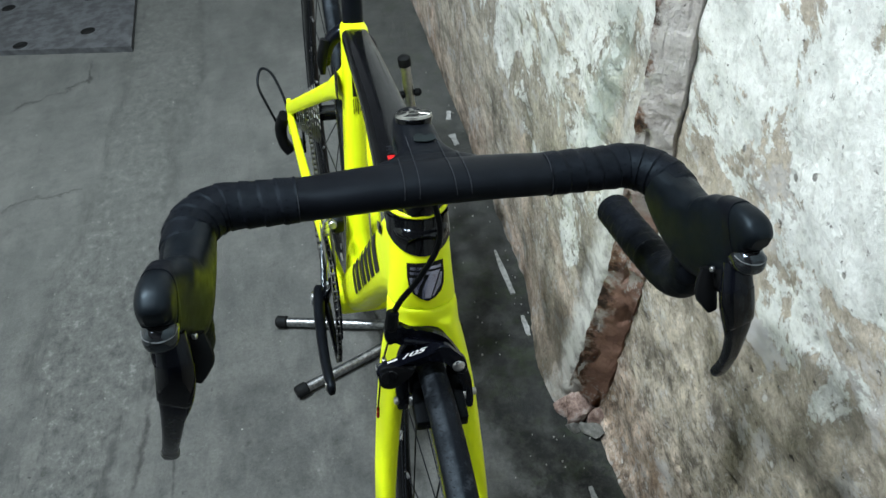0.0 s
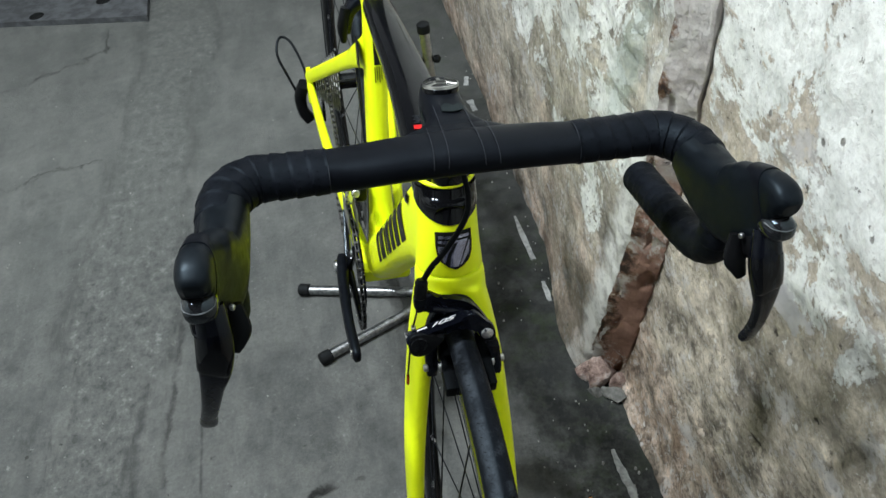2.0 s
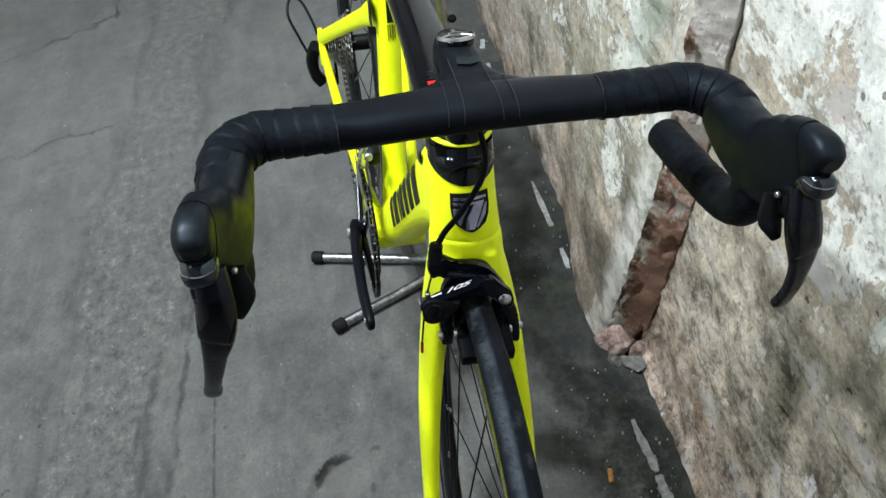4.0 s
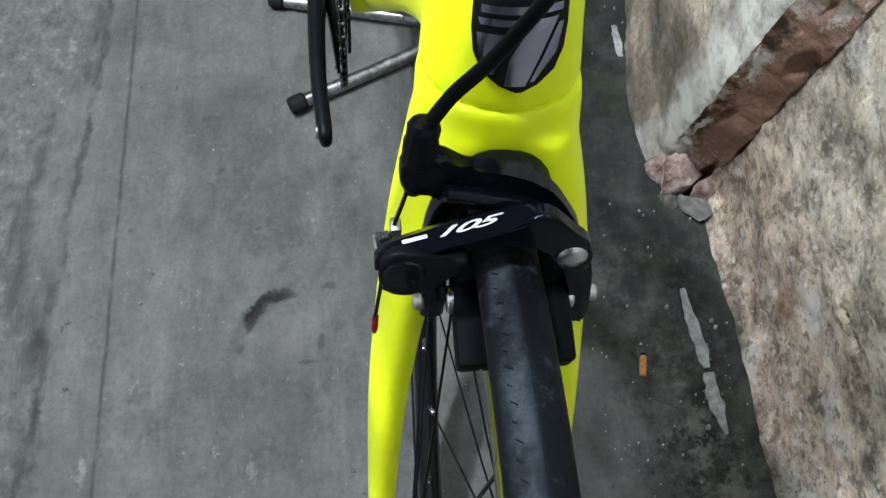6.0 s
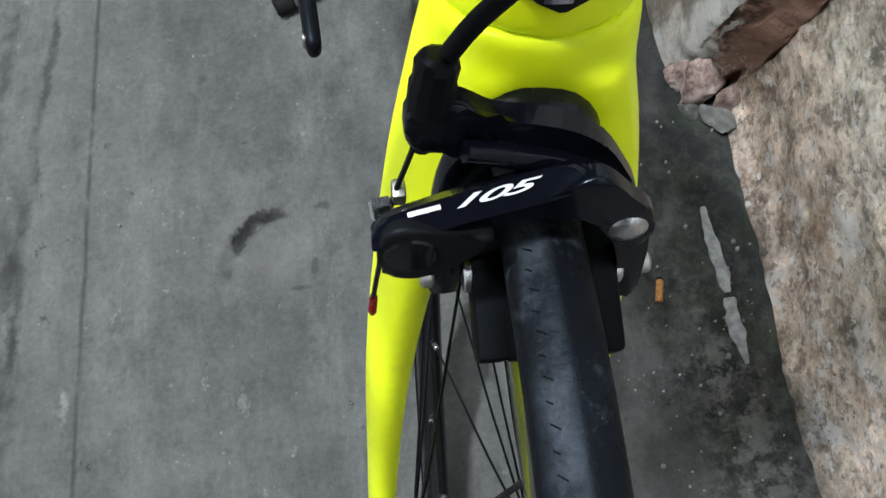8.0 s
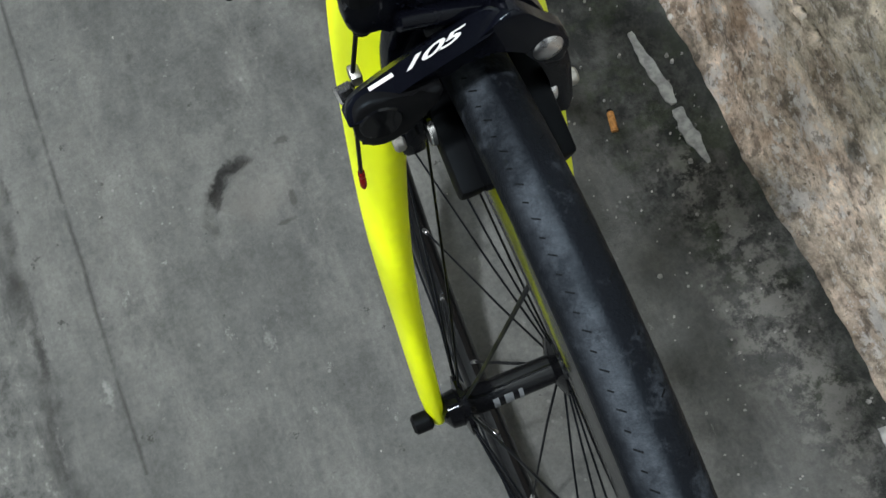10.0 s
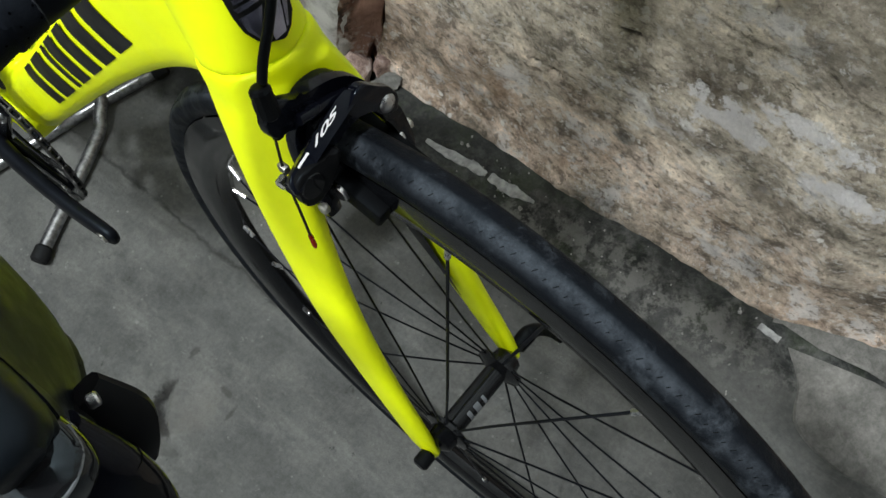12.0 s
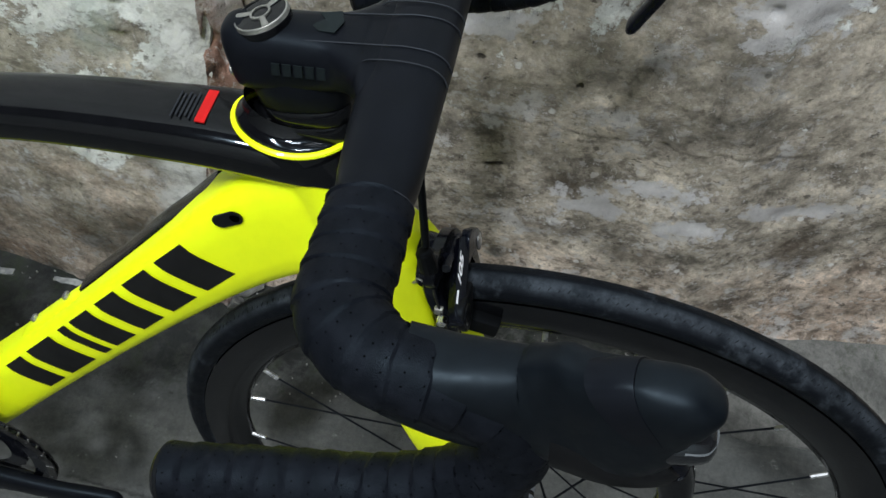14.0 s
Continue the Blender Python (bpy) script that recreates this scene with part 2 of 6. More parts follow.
    if near:
        # blots at y 0.22-0.43, z 0.38-0.60 paint in the handlebar's shadow
        for y0, z0, ry, rz, deep, ink in ((0.452, 0.320, 0.024, 0.026, 0.75, (0.055, 0.042, 0.028)), (0.528, 0.158, 0.016, 0.014, 0.75, (0.035, 0.040, 0.038)), (0.275, 0.455, 0.060, 0.034, 0.30, (0.055, 0.055, 0.046)),
                                          (0.430, 0.490, 0.034, 0.028, 0.28, (0.06, 0.058, 0.05)), (0.365, 0.515, 0.075, 0.022, 0.30, (0.06, 0.058, 0.05)), (0.58, 0.39, 0.06, 0.020, 0.45, (0.07, 0.065, 0.055)),
                                          (0.720, 0.110, 0.045, 0.030, 0.5, (0.20, 0.135, 0.085)), (0.350, 0.200, 0.060, 0.030, 0.6, (0.06, 0.052, 0.042)), (0.16, 0.22, 0.07, 0.05, 0.6, (0.07, 0.05, 0.035)), (0.30, 0.52, 0.11, 0.045, 0.30, (0.065, 0.062, 0.052)), (0.22, 0.38, 0.05, 0.060, 0.25, (0.065, 0.060, 0.050)), (0.40, 0.60, 0.09, 0.025, 0.45, (0.07, 0.066, 0.056)), (0.47, 0.235, 0.08, 0.018, 0.35, (0.11, 0.09, 0.075))):
            col = m.mix(m.math("MULTIPLY", m.blot(y, z, y0, z0, ry, rz, 0.7, 26.0, 1.3), deep), col, ink)
        # shade inside the modelled pits, darkened in the colour
        for y0, z0, ry, rz in ((0.538, 0.3375, 0.013, 0.0040), (0.624, 0.203, 0.0055, 0.0055), (0.650, 0.207, 0.005, 0.005), (0.645, 0.190, 0.004, 0.005), (0.453, 0.482, 0.005, 0.004), (0.556, 0.500, 0.006, 0.004), (0.292, 0.600, 0.007, 0.006)):
            col = m.mix(m.math("MULTIPLY", m.blot(y, z, y0, z0, ry, rz, 0.35, 90.0, 0.9), 0.85), col, (0.030, 0.026, 0.022))
        for y0, z0, ry, rz in ((0.42, 0.292, 0.045, 0.022), (0.345, 0.335, 0.05, 0.016), (0.30, 0.272, 0.05, 0.016), (0.20, 0.300, 0.05, 0.020), (0.56, 0.555, 0.03, 0.012), (0.55, 0.55, 0.05, 0.02), (0.27, 0.60, 0.05, 0.05)):
            col = m.mix(m.math("MULTIPLY", m.blot(y, z, y0, z0, ry, rz, 0.25, 34.0, 2.4), 0.80), col, (0.56, 0.55, 0.56))
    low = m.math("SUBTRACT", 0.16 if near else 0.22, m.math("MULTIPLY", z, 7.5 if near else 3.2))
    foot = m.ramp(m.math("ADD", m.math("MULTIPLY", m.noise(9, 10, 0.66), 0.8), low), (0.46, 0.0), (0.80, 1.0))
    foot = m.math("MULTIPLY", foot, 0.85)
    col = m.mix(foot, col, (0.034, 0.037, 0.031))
    if not near:
        lean = m.math("ADD", y, m.math("MULTIPLY", z, 0.262))
        ragged = m.math("MULTIPLY", m.math("SUBTRACT", m.noise(22, 10, 0.7), 0.5), 0.05)
        rim = m.ramp(m.math("ADD", m.math("SUBTRACT", lean, 0.955), ragged), (0.045, 1.0), (0.075, 0.0))
        rim = m.math("MULTIPLY", rim, m.ramp(z, (0.05, 0.6), (0.16, 1.0)))
        col = m.mix(m.math("MULTIPLY", rim, 0.9), col, m.ramp(m.noise(30, 10, 0.75), (0.25, (0.36, 0.35, 0.33)), (0.55, (0.74, 0.74, 0.71))))
        olive = m.math("MULTIPLY", m.ramp(m.math("ADD", m.math("SUBTRACT", lean, 1.03), ragged), (0.0, 1.0), (0.13, 0.0)), m.ramp(m.math("ADD", z, ragged), (0.16, 1.0), (0.24, 0.0)))
        olive = m.math("MULTIPLY", olive, m.math("SUBTRACT", 1.0, rim))
        col = m.mix(m.math("MULTIPLY", olive, 0.75), col, (0.10, 0.095, 0.072))
        green = m.blot(lean, z, 1.09, 0.62, 0.045, 0.16, 0.5, 20.0, 1.0)
        col = m.mix(m.math("MULTIPLY", green, 0.55), col, (0.36, 0.42, 0.38))
    relief = m.math("ADD", m.math("MULTIPLY", paint, 0.45), m.math("ADD", m.noise(24, 13, 0.78), m.math("MULTIPLY", m.noise(170, 5, 0.7), 0.35)))
    if near:
        wob = m.math("MULTIPLY", m.math("SUBTRACT", m.noise(14, 10, 0.7, m.mapped((0, 1, 0))), 0.5), 0.030)
        mid = m.math("ADD", m.math("ADD", 0.385, wob), m.math("MULTIPLY", y, 0.06))
        off = m.math("ABSOLUTE", m.math("SUBTRACT", z, mid))
        line = m.ramp(off, (0.0003, 1.0), (0.0010, 0.0))
        gate = m.math("MULTIPLY", m.ramp(y, (0.15, 0.0), (0.22, 1.0)), m.ramp(y, (0.56, 1.0), (0.62, 0.0)))
        line = m.math("MULTIPLY", m.math("MULTIPLY", line, gate), m.ramp(m.noise(16, 4), (0.35, 0.1), (0.60, 1.0)))
        col = m.mix(m.math("MULTIPLY", line, 0.28), col, (0.04, 0.036, 0.03))
        relief = m.math("SUBTRACT", relief, m.math("ADD", line, m.math("MULTIPLY", nicks, 0.5)))
    m.color(col)
    m.bump(relief, 0.7, 0.0034)
    return m.mat


def floor_material():
    """Trowelled concrete: scuffed grey, pale flecks and streaks, cracks, a damp black verge with moss by the wall; far
    light and wall-foot shade painted in.
    """
    m = Mat("worn_concrete", 0.72, spec=0.3)
    x, y = m.axis(0), m.axis(1)
    grey = m.ramp(m.noise(3.2, 13, 0.74), (0.18, (0.056, 0.060, 0.060)), (0.5, (0.092, 0.096, 0.094)), (0.82, (0.135, 0.138, 0.133)))
    streak = m.noise(7, 12, 0.76, m.mapped((2.0, 0.55, 1)))
    grey = m.mix(m.ramp(streak, (0.50, 0.0), (0.85, 0.65)), grey, (0.160, 0.163, 0.157))
    grey = m.mix(m.ramp(streak, (0.18, 0.6), (0.42, 0.0)), grey, (0.050, 0.053, 0.053))
    blot = m.ramp(m.noise(13, 12, 0.78, m.mapped((1.3, 0.8, 1), (4, 0, 0))), (0.58, 0.0), (0.84, 0.6)) 
    grey = m.mix(blot, grey, (0.045, 0.048, 0.047))
    fine = m.noise(150, 6, 0.8)
    grey = m.mix(0.30, grey, m.ramp(fine, (0.25, 0.50), (0.75, 1.50)), "MULTIPLY")
    cloud = m.noise(21, 7, 0.62, m.mapped((1.1, 0.8, 1), (7, 3, 0)), 0.4)
    grey = m.mix(0.34, grey, m.ramp(cloud, (0.2, 0.72), (0.8, 1.30)), "MULTIPLY")
    # a gritty worn strip with exposed stone and a rut along both of its edges
    wave = m.math("MULTIPLY", m.math("SUBTRACT", m.noise(2.6, 7, 0.65, m.mapped((1, 1, 1), (4, 7, 0))), 0.5), 0.16)
    lane = m.math("ADD", m.math("SUBTRACT", x, m.math("MULTIPLY", y, 0.055)), wave)
    strip = m.math("MULTIPLY", m.ramp(m.math("ADD", lane, 1.0), (0.275, 0.0), (0.315, 1.0)), m.ramp(m.math("ADD", lane, 1.0), (0.485, 1.0), (0.535, 0.0)))
    worn_and_far_light = m.noise(46, 10, 0.80, m.mapped((1, 0.75, 1), (6, 1, 0)))
    grey = m.mix(m.math("MULTIPLY", strip, 0.75), grey, m.ramp(worn_and_far_light, (0.28, (0.034, 0.036, 0.036)), (0.45, (0.082, 0.086, 0.084)), (0.62, (0.115, 0.119, 0.115)), (0.80, (0.24, 0.245, 0.24))))
    smear = m.noise(11, 10, 0.7, m.mapped((2.4, 0.35, 1), (1, 8, 0)))
    rut = m.math("ADD", m.ramp(m.math("ABSOLUTE", m.math("ADD", lane, 0.705)), (0.006, 1.0), (0.030, 0.0)), m.ramp(m.math("ABSOLUTE", m.math("ADD", lane, 0.500)), (0.005, 1.0), (0.026, 0.0)))
    torn = m.math("MULTIPLY", rut, m.ramp(smear, (0.40, 0.0), (0.62, 1.0)))
    grey = m.mix(m.math("MULTIPLY", torn, 0.70), grey, (0.036, 0.038, 0.038))
    grit = m.ramp(m.math("ADD", m.cells(55), m.math("MULTIPLY", m.noise(90, 4), 0.12)), (0.12, 1.0), (0.17, 0.0))
    grey = m.mix(m.math("MULTIPLY", m.math("MULTIPLY", grit, m.ramp(m.noise(6, 4, 0.6, m.mapped((1, 1, 1), (5, 5, 0))), (0.45, 0.0), (0.65, 1.0))), 0.5), grey, (0.24, 0.245, 0.24))
    chips = m.ramp(m.noise(38, 8, 0.8, m.mapped((1, 0.7, 1))), (0.74, 0.0), (0.84, 1.0))
    grey = m.mix(m.math("MULTIPLY", chips, 0.5), grey, (0.30, 0.31, 0.305))
    pock = m.ramp(m.noise(33, 6, 0.75, m.mapped((1, 1, 1), (3, 8, 0))), (0.79, 0.0), (0.86, 1.0))
    grey = m.mix(m.math("MULTIPLY", pock, 0.8), grey, (0.026, 0.027, 0.026))
    for x0, y0, rx, ry in ((-0.378, 0.650, 0.006, 0.018), (-0.192, 0.631, 0.006, 0.014), (-0.452, 1.267, 0.008, 0.024), (-0.30, 1.45, 0.008, 0.04)):
        grey = m.mix(m.math("MULTIPLY", m.blot(x, y, x0, y0, rx, ry, 0.9, 110.0, 2.2), 0.45), grey, (0.30, 0.31, 0.305))
    for x0, y0, rx, ry in ((-0.2345, 1.026, 0.0060, 0.0075), (-0.441, 0.725, 0.008, 0.028), (-0.451, 0.800, 0.009, 0.036), (-0.436, 0.66, 0.007, 0.02)):
        grey = m.mix(m.math("MULTIPLY", m.blot(x, y, x0, y0, rx, ry, 0.9, 70.0, 2.0), 0.6), grey, (0.026, 0.027, 0.027))
    # a chipped crescent with a pale worn bed
    grey = m.mix(m.math("MULTIPLY", m.blot(x, y, -0.152, 0.793, 0.042, 0.046, 0.8, 30.0, 1.4), 0.38), grey, (0.155, 0.148, 0.138))
    dx, dy = m.math("ADD", x, 0.152), m.math("SUBTRACT", y, 0.793)
    reach = m.math("SQRT", m.math("ADD", m.math("MULTIPLY", dx, dx), m.math("MULTIPLY", dy, dy)))
    reach = m.math("ADD", reach, m.math("MULTIPLY", m.math("SUBTRACT", m.noise(48, 8, 0.7), 0.5), 0.018))
    rim_line = m.ramp(m.math("ABSOLUTE", m.math("SUBTRACT", reach, 0.047)), (0.0030, 1.0), (0.0072, 0.0))
    crescent = m.math("MULTIPLY", rim_line, m.blot(x, y, -0.180, 0.822, 0.046, 0.034, 0.4, 50.0, 0.5))
    grey = m.mix(m.math("MULTIPLY", crescent, 0.95), grey, (0.010, 0.010, 0.010))
    for x0, y0, rx, ry in ((-0.150, 0.838, 0.016, 0.009), (-0.196, 0.806, 0.010, 0.016), (-0.112, 0.770, 0.005, 0.018), (-0.130, 0.748, 0.014, 0.004), (-0.100, 0.842, 0.012, 0.006)):
        grey = m.mix(m.math("MULTIPLY", m.blot(x, y, x0, y0, rx, ry, 0.6, 80.0, 1.4), 0.6), grey, (0.030, 0.029, 0.027))
    edge = m.math("SUBTRACT", 0.276, m.math("MULTIPLY", m.math("SUBTRACT", m.math("MINIMUM", y, 1.5), 0.45), 0.16))
    verge = m.math("MULTIPLY", m.math("SUBTRACT", x, edge), 5.5)
    damp = m.ramp(m.math("ADD", m.noise(7, 13, 0.76, m.mapped((1, 0.7, 1), (1, 4, 0))), verge), (0.34, 0.0), (0.62, 1.0))
    # far floor paled in the colour to make up for weak lamp light
    worn_and_far_light = m.ramp(m.math("MULTIPLY", m.math("ADD", y, m.math("MULTIPLY", m.noise(4, 9, 0.7, m.mapped((1, 1, 1), (8, 8, 0))), 0.6)), 0.4), (0.56, 0.0), (0.90, 1.0))
    grey = m.mix(m.math("MULTIPLY", worn_and_far_light, 0.33), grey, m.mix(m.noise(26, 9, 0.75), (0.13, 0.142, 0.136), (0.26, 0.27, 0.255)))
    damp = m.math("MULTIPLY", damp, m.ramp(worn_and_far_light, (0.0, 0.95), (1.0, 0.5)))
    grey = m.mix(damp, grey, (0.013, 0.015, 0.015))
    scum = m.ramp(m.noise(19, 13, 0.8, m.mapped((1.2, 1, 1), (9, 2, 0))), (0.40, 0.0), (0.74, 1.0))
    front = m.ramp(y, (0.35, 0.75), (0.95, 0.22))
    grey = m.mix(m.math("MULTIPLY", m.math("MULTIPLY", damp, scum), front), grey, (0.19, 0.195, 0.187))
    green = m.ramp(m.noise(13, 10, 0.75, m.mapped((1, 1, 1), (2, 7, 0))), (0.50, 0.0), (0.70, 1.0))
    grey = m.mix(m.math("MULTIPLY", m.math("MULTIPLY", damp, green), 0.38), grey, (0.036, 0.055, 0.018))
    # greenish shadow line where floor meets wall, put into the colour
    foot_shade = m.ramp(m.math("ADD", x, m.math("MULTIPLY", m.math("SUBTRACT", m.noise(16, 9, 0.72), 0.5), 0.10)), (0.332, 0.0), (0.372, 1.0))
    foot_shade = m.math("MULTIPLY", foot_shade, m.ramp(y, (0.16, 0.2), (0.24, 1.0)))
    grey = m.mix(m.math("MULTIPLY", foot_shade, 0.66), grey, (0.016, 0.019, 0.017))
    crust = m.math("MULTIPLY", m.blot(x, y, 0.295, 0.45, 0.060, 0.27, 0.6, 14.0, 1.2), m.ramp(m.noise(34, 10, 0.74, m.mapped((1, 1, 1), (3, 3, 0))), (0.44, 0.0), (0.60, 1.0)))
    grey = m.mix(m.math("MULTIPLY", crust, 0.75), grey, (0.22, 0.22, 0.21))
    lines = None
    for across, along_axis, at, slope, wobble, width, lo, hi in ((x, y, -0.488, 0.062, 0.012, 0.0055, 0.58, 1.40), (x, y, -0.016, 0.036, 0.006, 0.0026, 0.66, 1.36), (x, y, -0.667, 0.0, 0.012, 0.0030, 2.49, 2.64), (x, y, -0.3655, 0.002, 0.0012, 0.0010, 0.55, 1.35), (y, x, 2.03, 0.16, 0.03, 0.0022, -1.2, -0.62), (y, x, 2.83, 0.48, 0.035, 0.0045, -1.2, -0.655)):
        wob = m.math("MULTIPLY", m.math("SUBTRACT", m.noise(9, 9, 0.75), 0.5), wobble * 3)
        mid = m.math("ADD", m.math("MULTIPLY", along_axis, slope), m.math("ADD", wob, at))
        off = m.math("ABSOLUTE", m.math("SUBTRACT", across, mid))
        one = m.math("MULTIPLY", m.ramp(off, (width * 0.3, 1.0), (width * 1.3, 0.0)), m.math("MULTIPLY", m.math("GREATER_THAN", along_axis, lo), m.math("LESS_THAN", along_axis, hi)))
        one = m.math("MULTIPLY", one, m.ramp(m.noise(11, 7, 0.7), (0.26, 0.15), (0.50, 0.95)))
        lines = one if lines is None else m.math("MAXIMUM", lines, one)
    grey = m.mix(m.math("MULTIPLY", lines, 0.75), grey, (0.024, 0.024, 0.024))
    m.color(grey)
    m.rough(m.ramp(m.noise(9, 6), (0.3, 0.55), (0.7, 0.85)))
    rib = m.math("MULTIPLY", m.math("MULTIPLY", m.noise(3, 3, 0.5, m.mapped((14, 60, 1))), 0.5), m.blot(x, y, 0.19, 0.80, 0.07, 0.13, 0.6, 12.0, 0.6))
    relief = m.math("ADD", m.math("ADD", m.noise(40, 12, 0.78), rib), m.math("MULTIPLY", fine, 0.5))
    relief = m.math("SUBTRACT", relief, m.math("ADD", m.math("MULTIPLY", torn, 0.6), m.math("MULTIPLY", crescent, 1.6)))
    m.bump(m.math("SUBTRACT", relief, m.math("MULTIPLY", lines, 0.8)), 0.65, 0.0026)
    return m.mat


def brick_material():
    m = Mat("bare_brick_red_plaster", 0.88, spec=0.2)
    c = m.ramp(m.noise(12, 9, 0.65), (0.3, (0.20, 0.11, 0.08)), (0.7, (0.38, 0.23, 0.175)))
    up = m.ramp(m.math("ADD", m.math("MULTIPLY", m.noise(8, 8), 0.5), m.math("MULTIPLY", m.axis(2), 0.9)), (0.66, 0.0), (0.84, 1.0))
    c = m.mix(up, c, m.ramp(m.noise(14, 10, 0.75), (0.3, (0.40, 0.36, 0.345)), (0.7, (0.66, 0.63, 0.615))))
    lime = m.ramp(m.noise(16, 12, 0.78, m.mapped((1, 1, 0.5), (3, 3, 3))), (0.62, 0.0), (0.68, 1.0))
    c = m.mix(m.math("MULTIPLY", lime, 0.7), c, (0.62, 0.60, 0.57))
    out = m.math("SUBTRACT", m.axis(0), m.math("MULTIPLY", m.axis(2), 0.05))
    broken = m.ramp(m.math("ADD", out, m.math("MULTIPLY", m.noise(11, 9, 0.75, m.mapped((1, 1, 1), (5, 1, 2))), 0.055)), (0.362, 1.0), (0.370, 0.0))
    c = m.mix(broken, c, m.ramp(m.noise(22, 8, 0.7), (0.38, (0.055, 0.038, 0.030)), (0.5, (0.20, 0.115, 0.075)), (0.66, (0.50, 0.46, 0.42))))
    holes = m.ramp(m.noise(20, 6, 0.7), (0.80, 0.0), (0.86, 1.0))
    m.color(m.mix(holes, c, (0.02, 0.015, 0.012)))
    m.bump(m.noise(35, 9, 0.7), 0.8, 0.005)
    return m.mat


WALL_NEAR = wall_material("flaking_plaster", -0.55, 0.90, (0.455, 0.405, 0.335), True)
WALL_FAR = wall_material("whitewashed_plaster", -0.22, 0.58, (0.43, 0.395, 0.33), False)
FLOOR = floor_material()
BRICK = brick_material()
SLAB = plain("grey_cover_slab", (0.075, 0.080, 0.088), 0.7, scale=30, vary=0.3, bump=0.3)
FLOOR_PAINT = plain("chalky_white_paint", (0.34, 0.35, 0.35), 0.85, scale=90, vary=0.25, bump=0.4)


def mortar_material():
    m = Mat("pale_mortar", 0.9, spec=0.2)
    c = m.ramp(m.noise(7, 13, 0.76), (0.22, (0.095, 0.097, 0.092)), (0.5, (0.185, 0.185, 0.176)), (0.78, (0.27, 0.268, 0.255)))
    c = m.mix(0.5, c, m.ramp(m.noise(90, 8, 0.8), (0.25, 0.5), (0.75, 1.45)), "MULTIPLY")
    c = m.mix(m.ramp(m.noise(12, 10, 0.75, m.mapped((1, 1, 1), (4, 2, 2))), (0.62, 0.0), (0.82, 0.7)), c, (0.040, 0.052, 0.024))
    m.color(c)
    m.bump(m.noise(35, 12, 0.78), 0.9, 0.004)
    return m.mat


MORTAR = mortar_material()


def rubble_material():
    m = Mat("pinkish_rubble", 0.9, spec=0.15)
    c = m.ramp(m.noise(26, 10, 0.72), (0.25, (0.10, 0.065, 0.055)), (0.5, (0.34, 0.25, 0.22)), (0.75, (0.58, 0.53, 0.50)))
    m.color(m.mix(0.5, c, m.ramp(m.noise(160, 6, 0.8), (0.25, 0.55), (0.75, 1.35)), "MULTIPLY"))
    m.bump(m.noise(70, 10, 0.75), 0.8, 0.003)
    return m.mat


PINK_RUBBLE = rubble_material()
BOUNCE_LIME = plain("limewash", (0.66, 0.66, 0.63), 0.9, scale=5, vary=0.15, bump=0.3, spec=0.15)
CRUMB = plain("plaster_crumb", (0.30, 0.30, 0.29), 0.9, scale=90, vary=0.3)
BUTT = plain("cork_paper", (0.50, 0.24, 0.07), 0.8, scale=300, vary=0.25)


# ---- mesh helpers ----
def finish(bm, name, material, smooth=40):
    bmesh.ops.recalc_face_normals(bm, faces=bm.faces)
    me = bpy.data.meshes.new(name)
    bm.to_mesh(me)
    bm.free()
    me.materials.append(material)
    if smooth:
        me.polygons.foreach_set("use_smooth", [True] * len(me.polygons))
        me.set_sharp_from_angle(angle=radians(smooth))
    return me


def part(name, bm, material, parent=None, label="", smooth=40, at=None):
    ob = new(name, finish(bm, name, material, smooth))
    if parent is not None:
        ob.parent = parent
    if at is not None:
        ob.matrix_basis = at
    return tagged(ob, label)


def spline(pts, steps=8):
    """Catmull-Rom through rows of numbers."""
    rows = [np.array(p, float) for p in pts]
    rows = [2 * rows[0] - rows[1]] + rows + [2 * rows[-1] - rows[-2]]
    out = []
    for a, b, c, d in zip(rows, rows[1:], rows[2:], rows[3:]):
        for i in range(steps):
            t = i / steps
            out.append(0.5 * (2 * b + (c - a) * t + (2 * a - 5 * b + 4 * c - d) * t * t + (3 * b - a - 3 * c + d) * t ** 3))
    out.append(rows[-2])
    return out


def loft(rows, n=16, up=(0, 0, 1), power=2.0, bm=None, cap=True, steps=0, taper=0):
    """A skin along rows of (x, y, z, half side, half height); the section is a superellipse, its height towards up."""
    bm = bm or bmesh.new()
    if steps:
        rows = spline(rows, steps)
    pts = [Vector(r[:3]) for r in rows]
    rings = []
    up = Vector(up)
    for i, (p, r) in enumerate(zip(pts, rows)):
        d = (pts[min(i + 1, len(pts) - 1)] - pts[max(i - 1, 0)]).normalized()
        side = d.cross(up).normalized()
        top = side.cross(d).normalized()
        ring = []
        for k in range(n):
            a = 2 * math.pi * k / n
            ca, sa = math.cos(a), math.sin(a)
            e = 2.0 / power
            q = p + side * (r[3] * math.copysign(abs(ca) ** e, ca)) + top * (r[4] * math.copysign(abs(sa) ** e, sa))
            ring.append(bm.verts.new(q))
        rings.append(ring)
    for a, b in zip(rings, rings[1:]):
        for k in range(n):
            bm.faces.new((a[k], a[(k + 1) % n], b[(k + 1) % n], b[k]))
    if cap:
        bm.faces.new(rings[0])
        bm.faces.new(list(reversed(rings[-1])))
    return bm


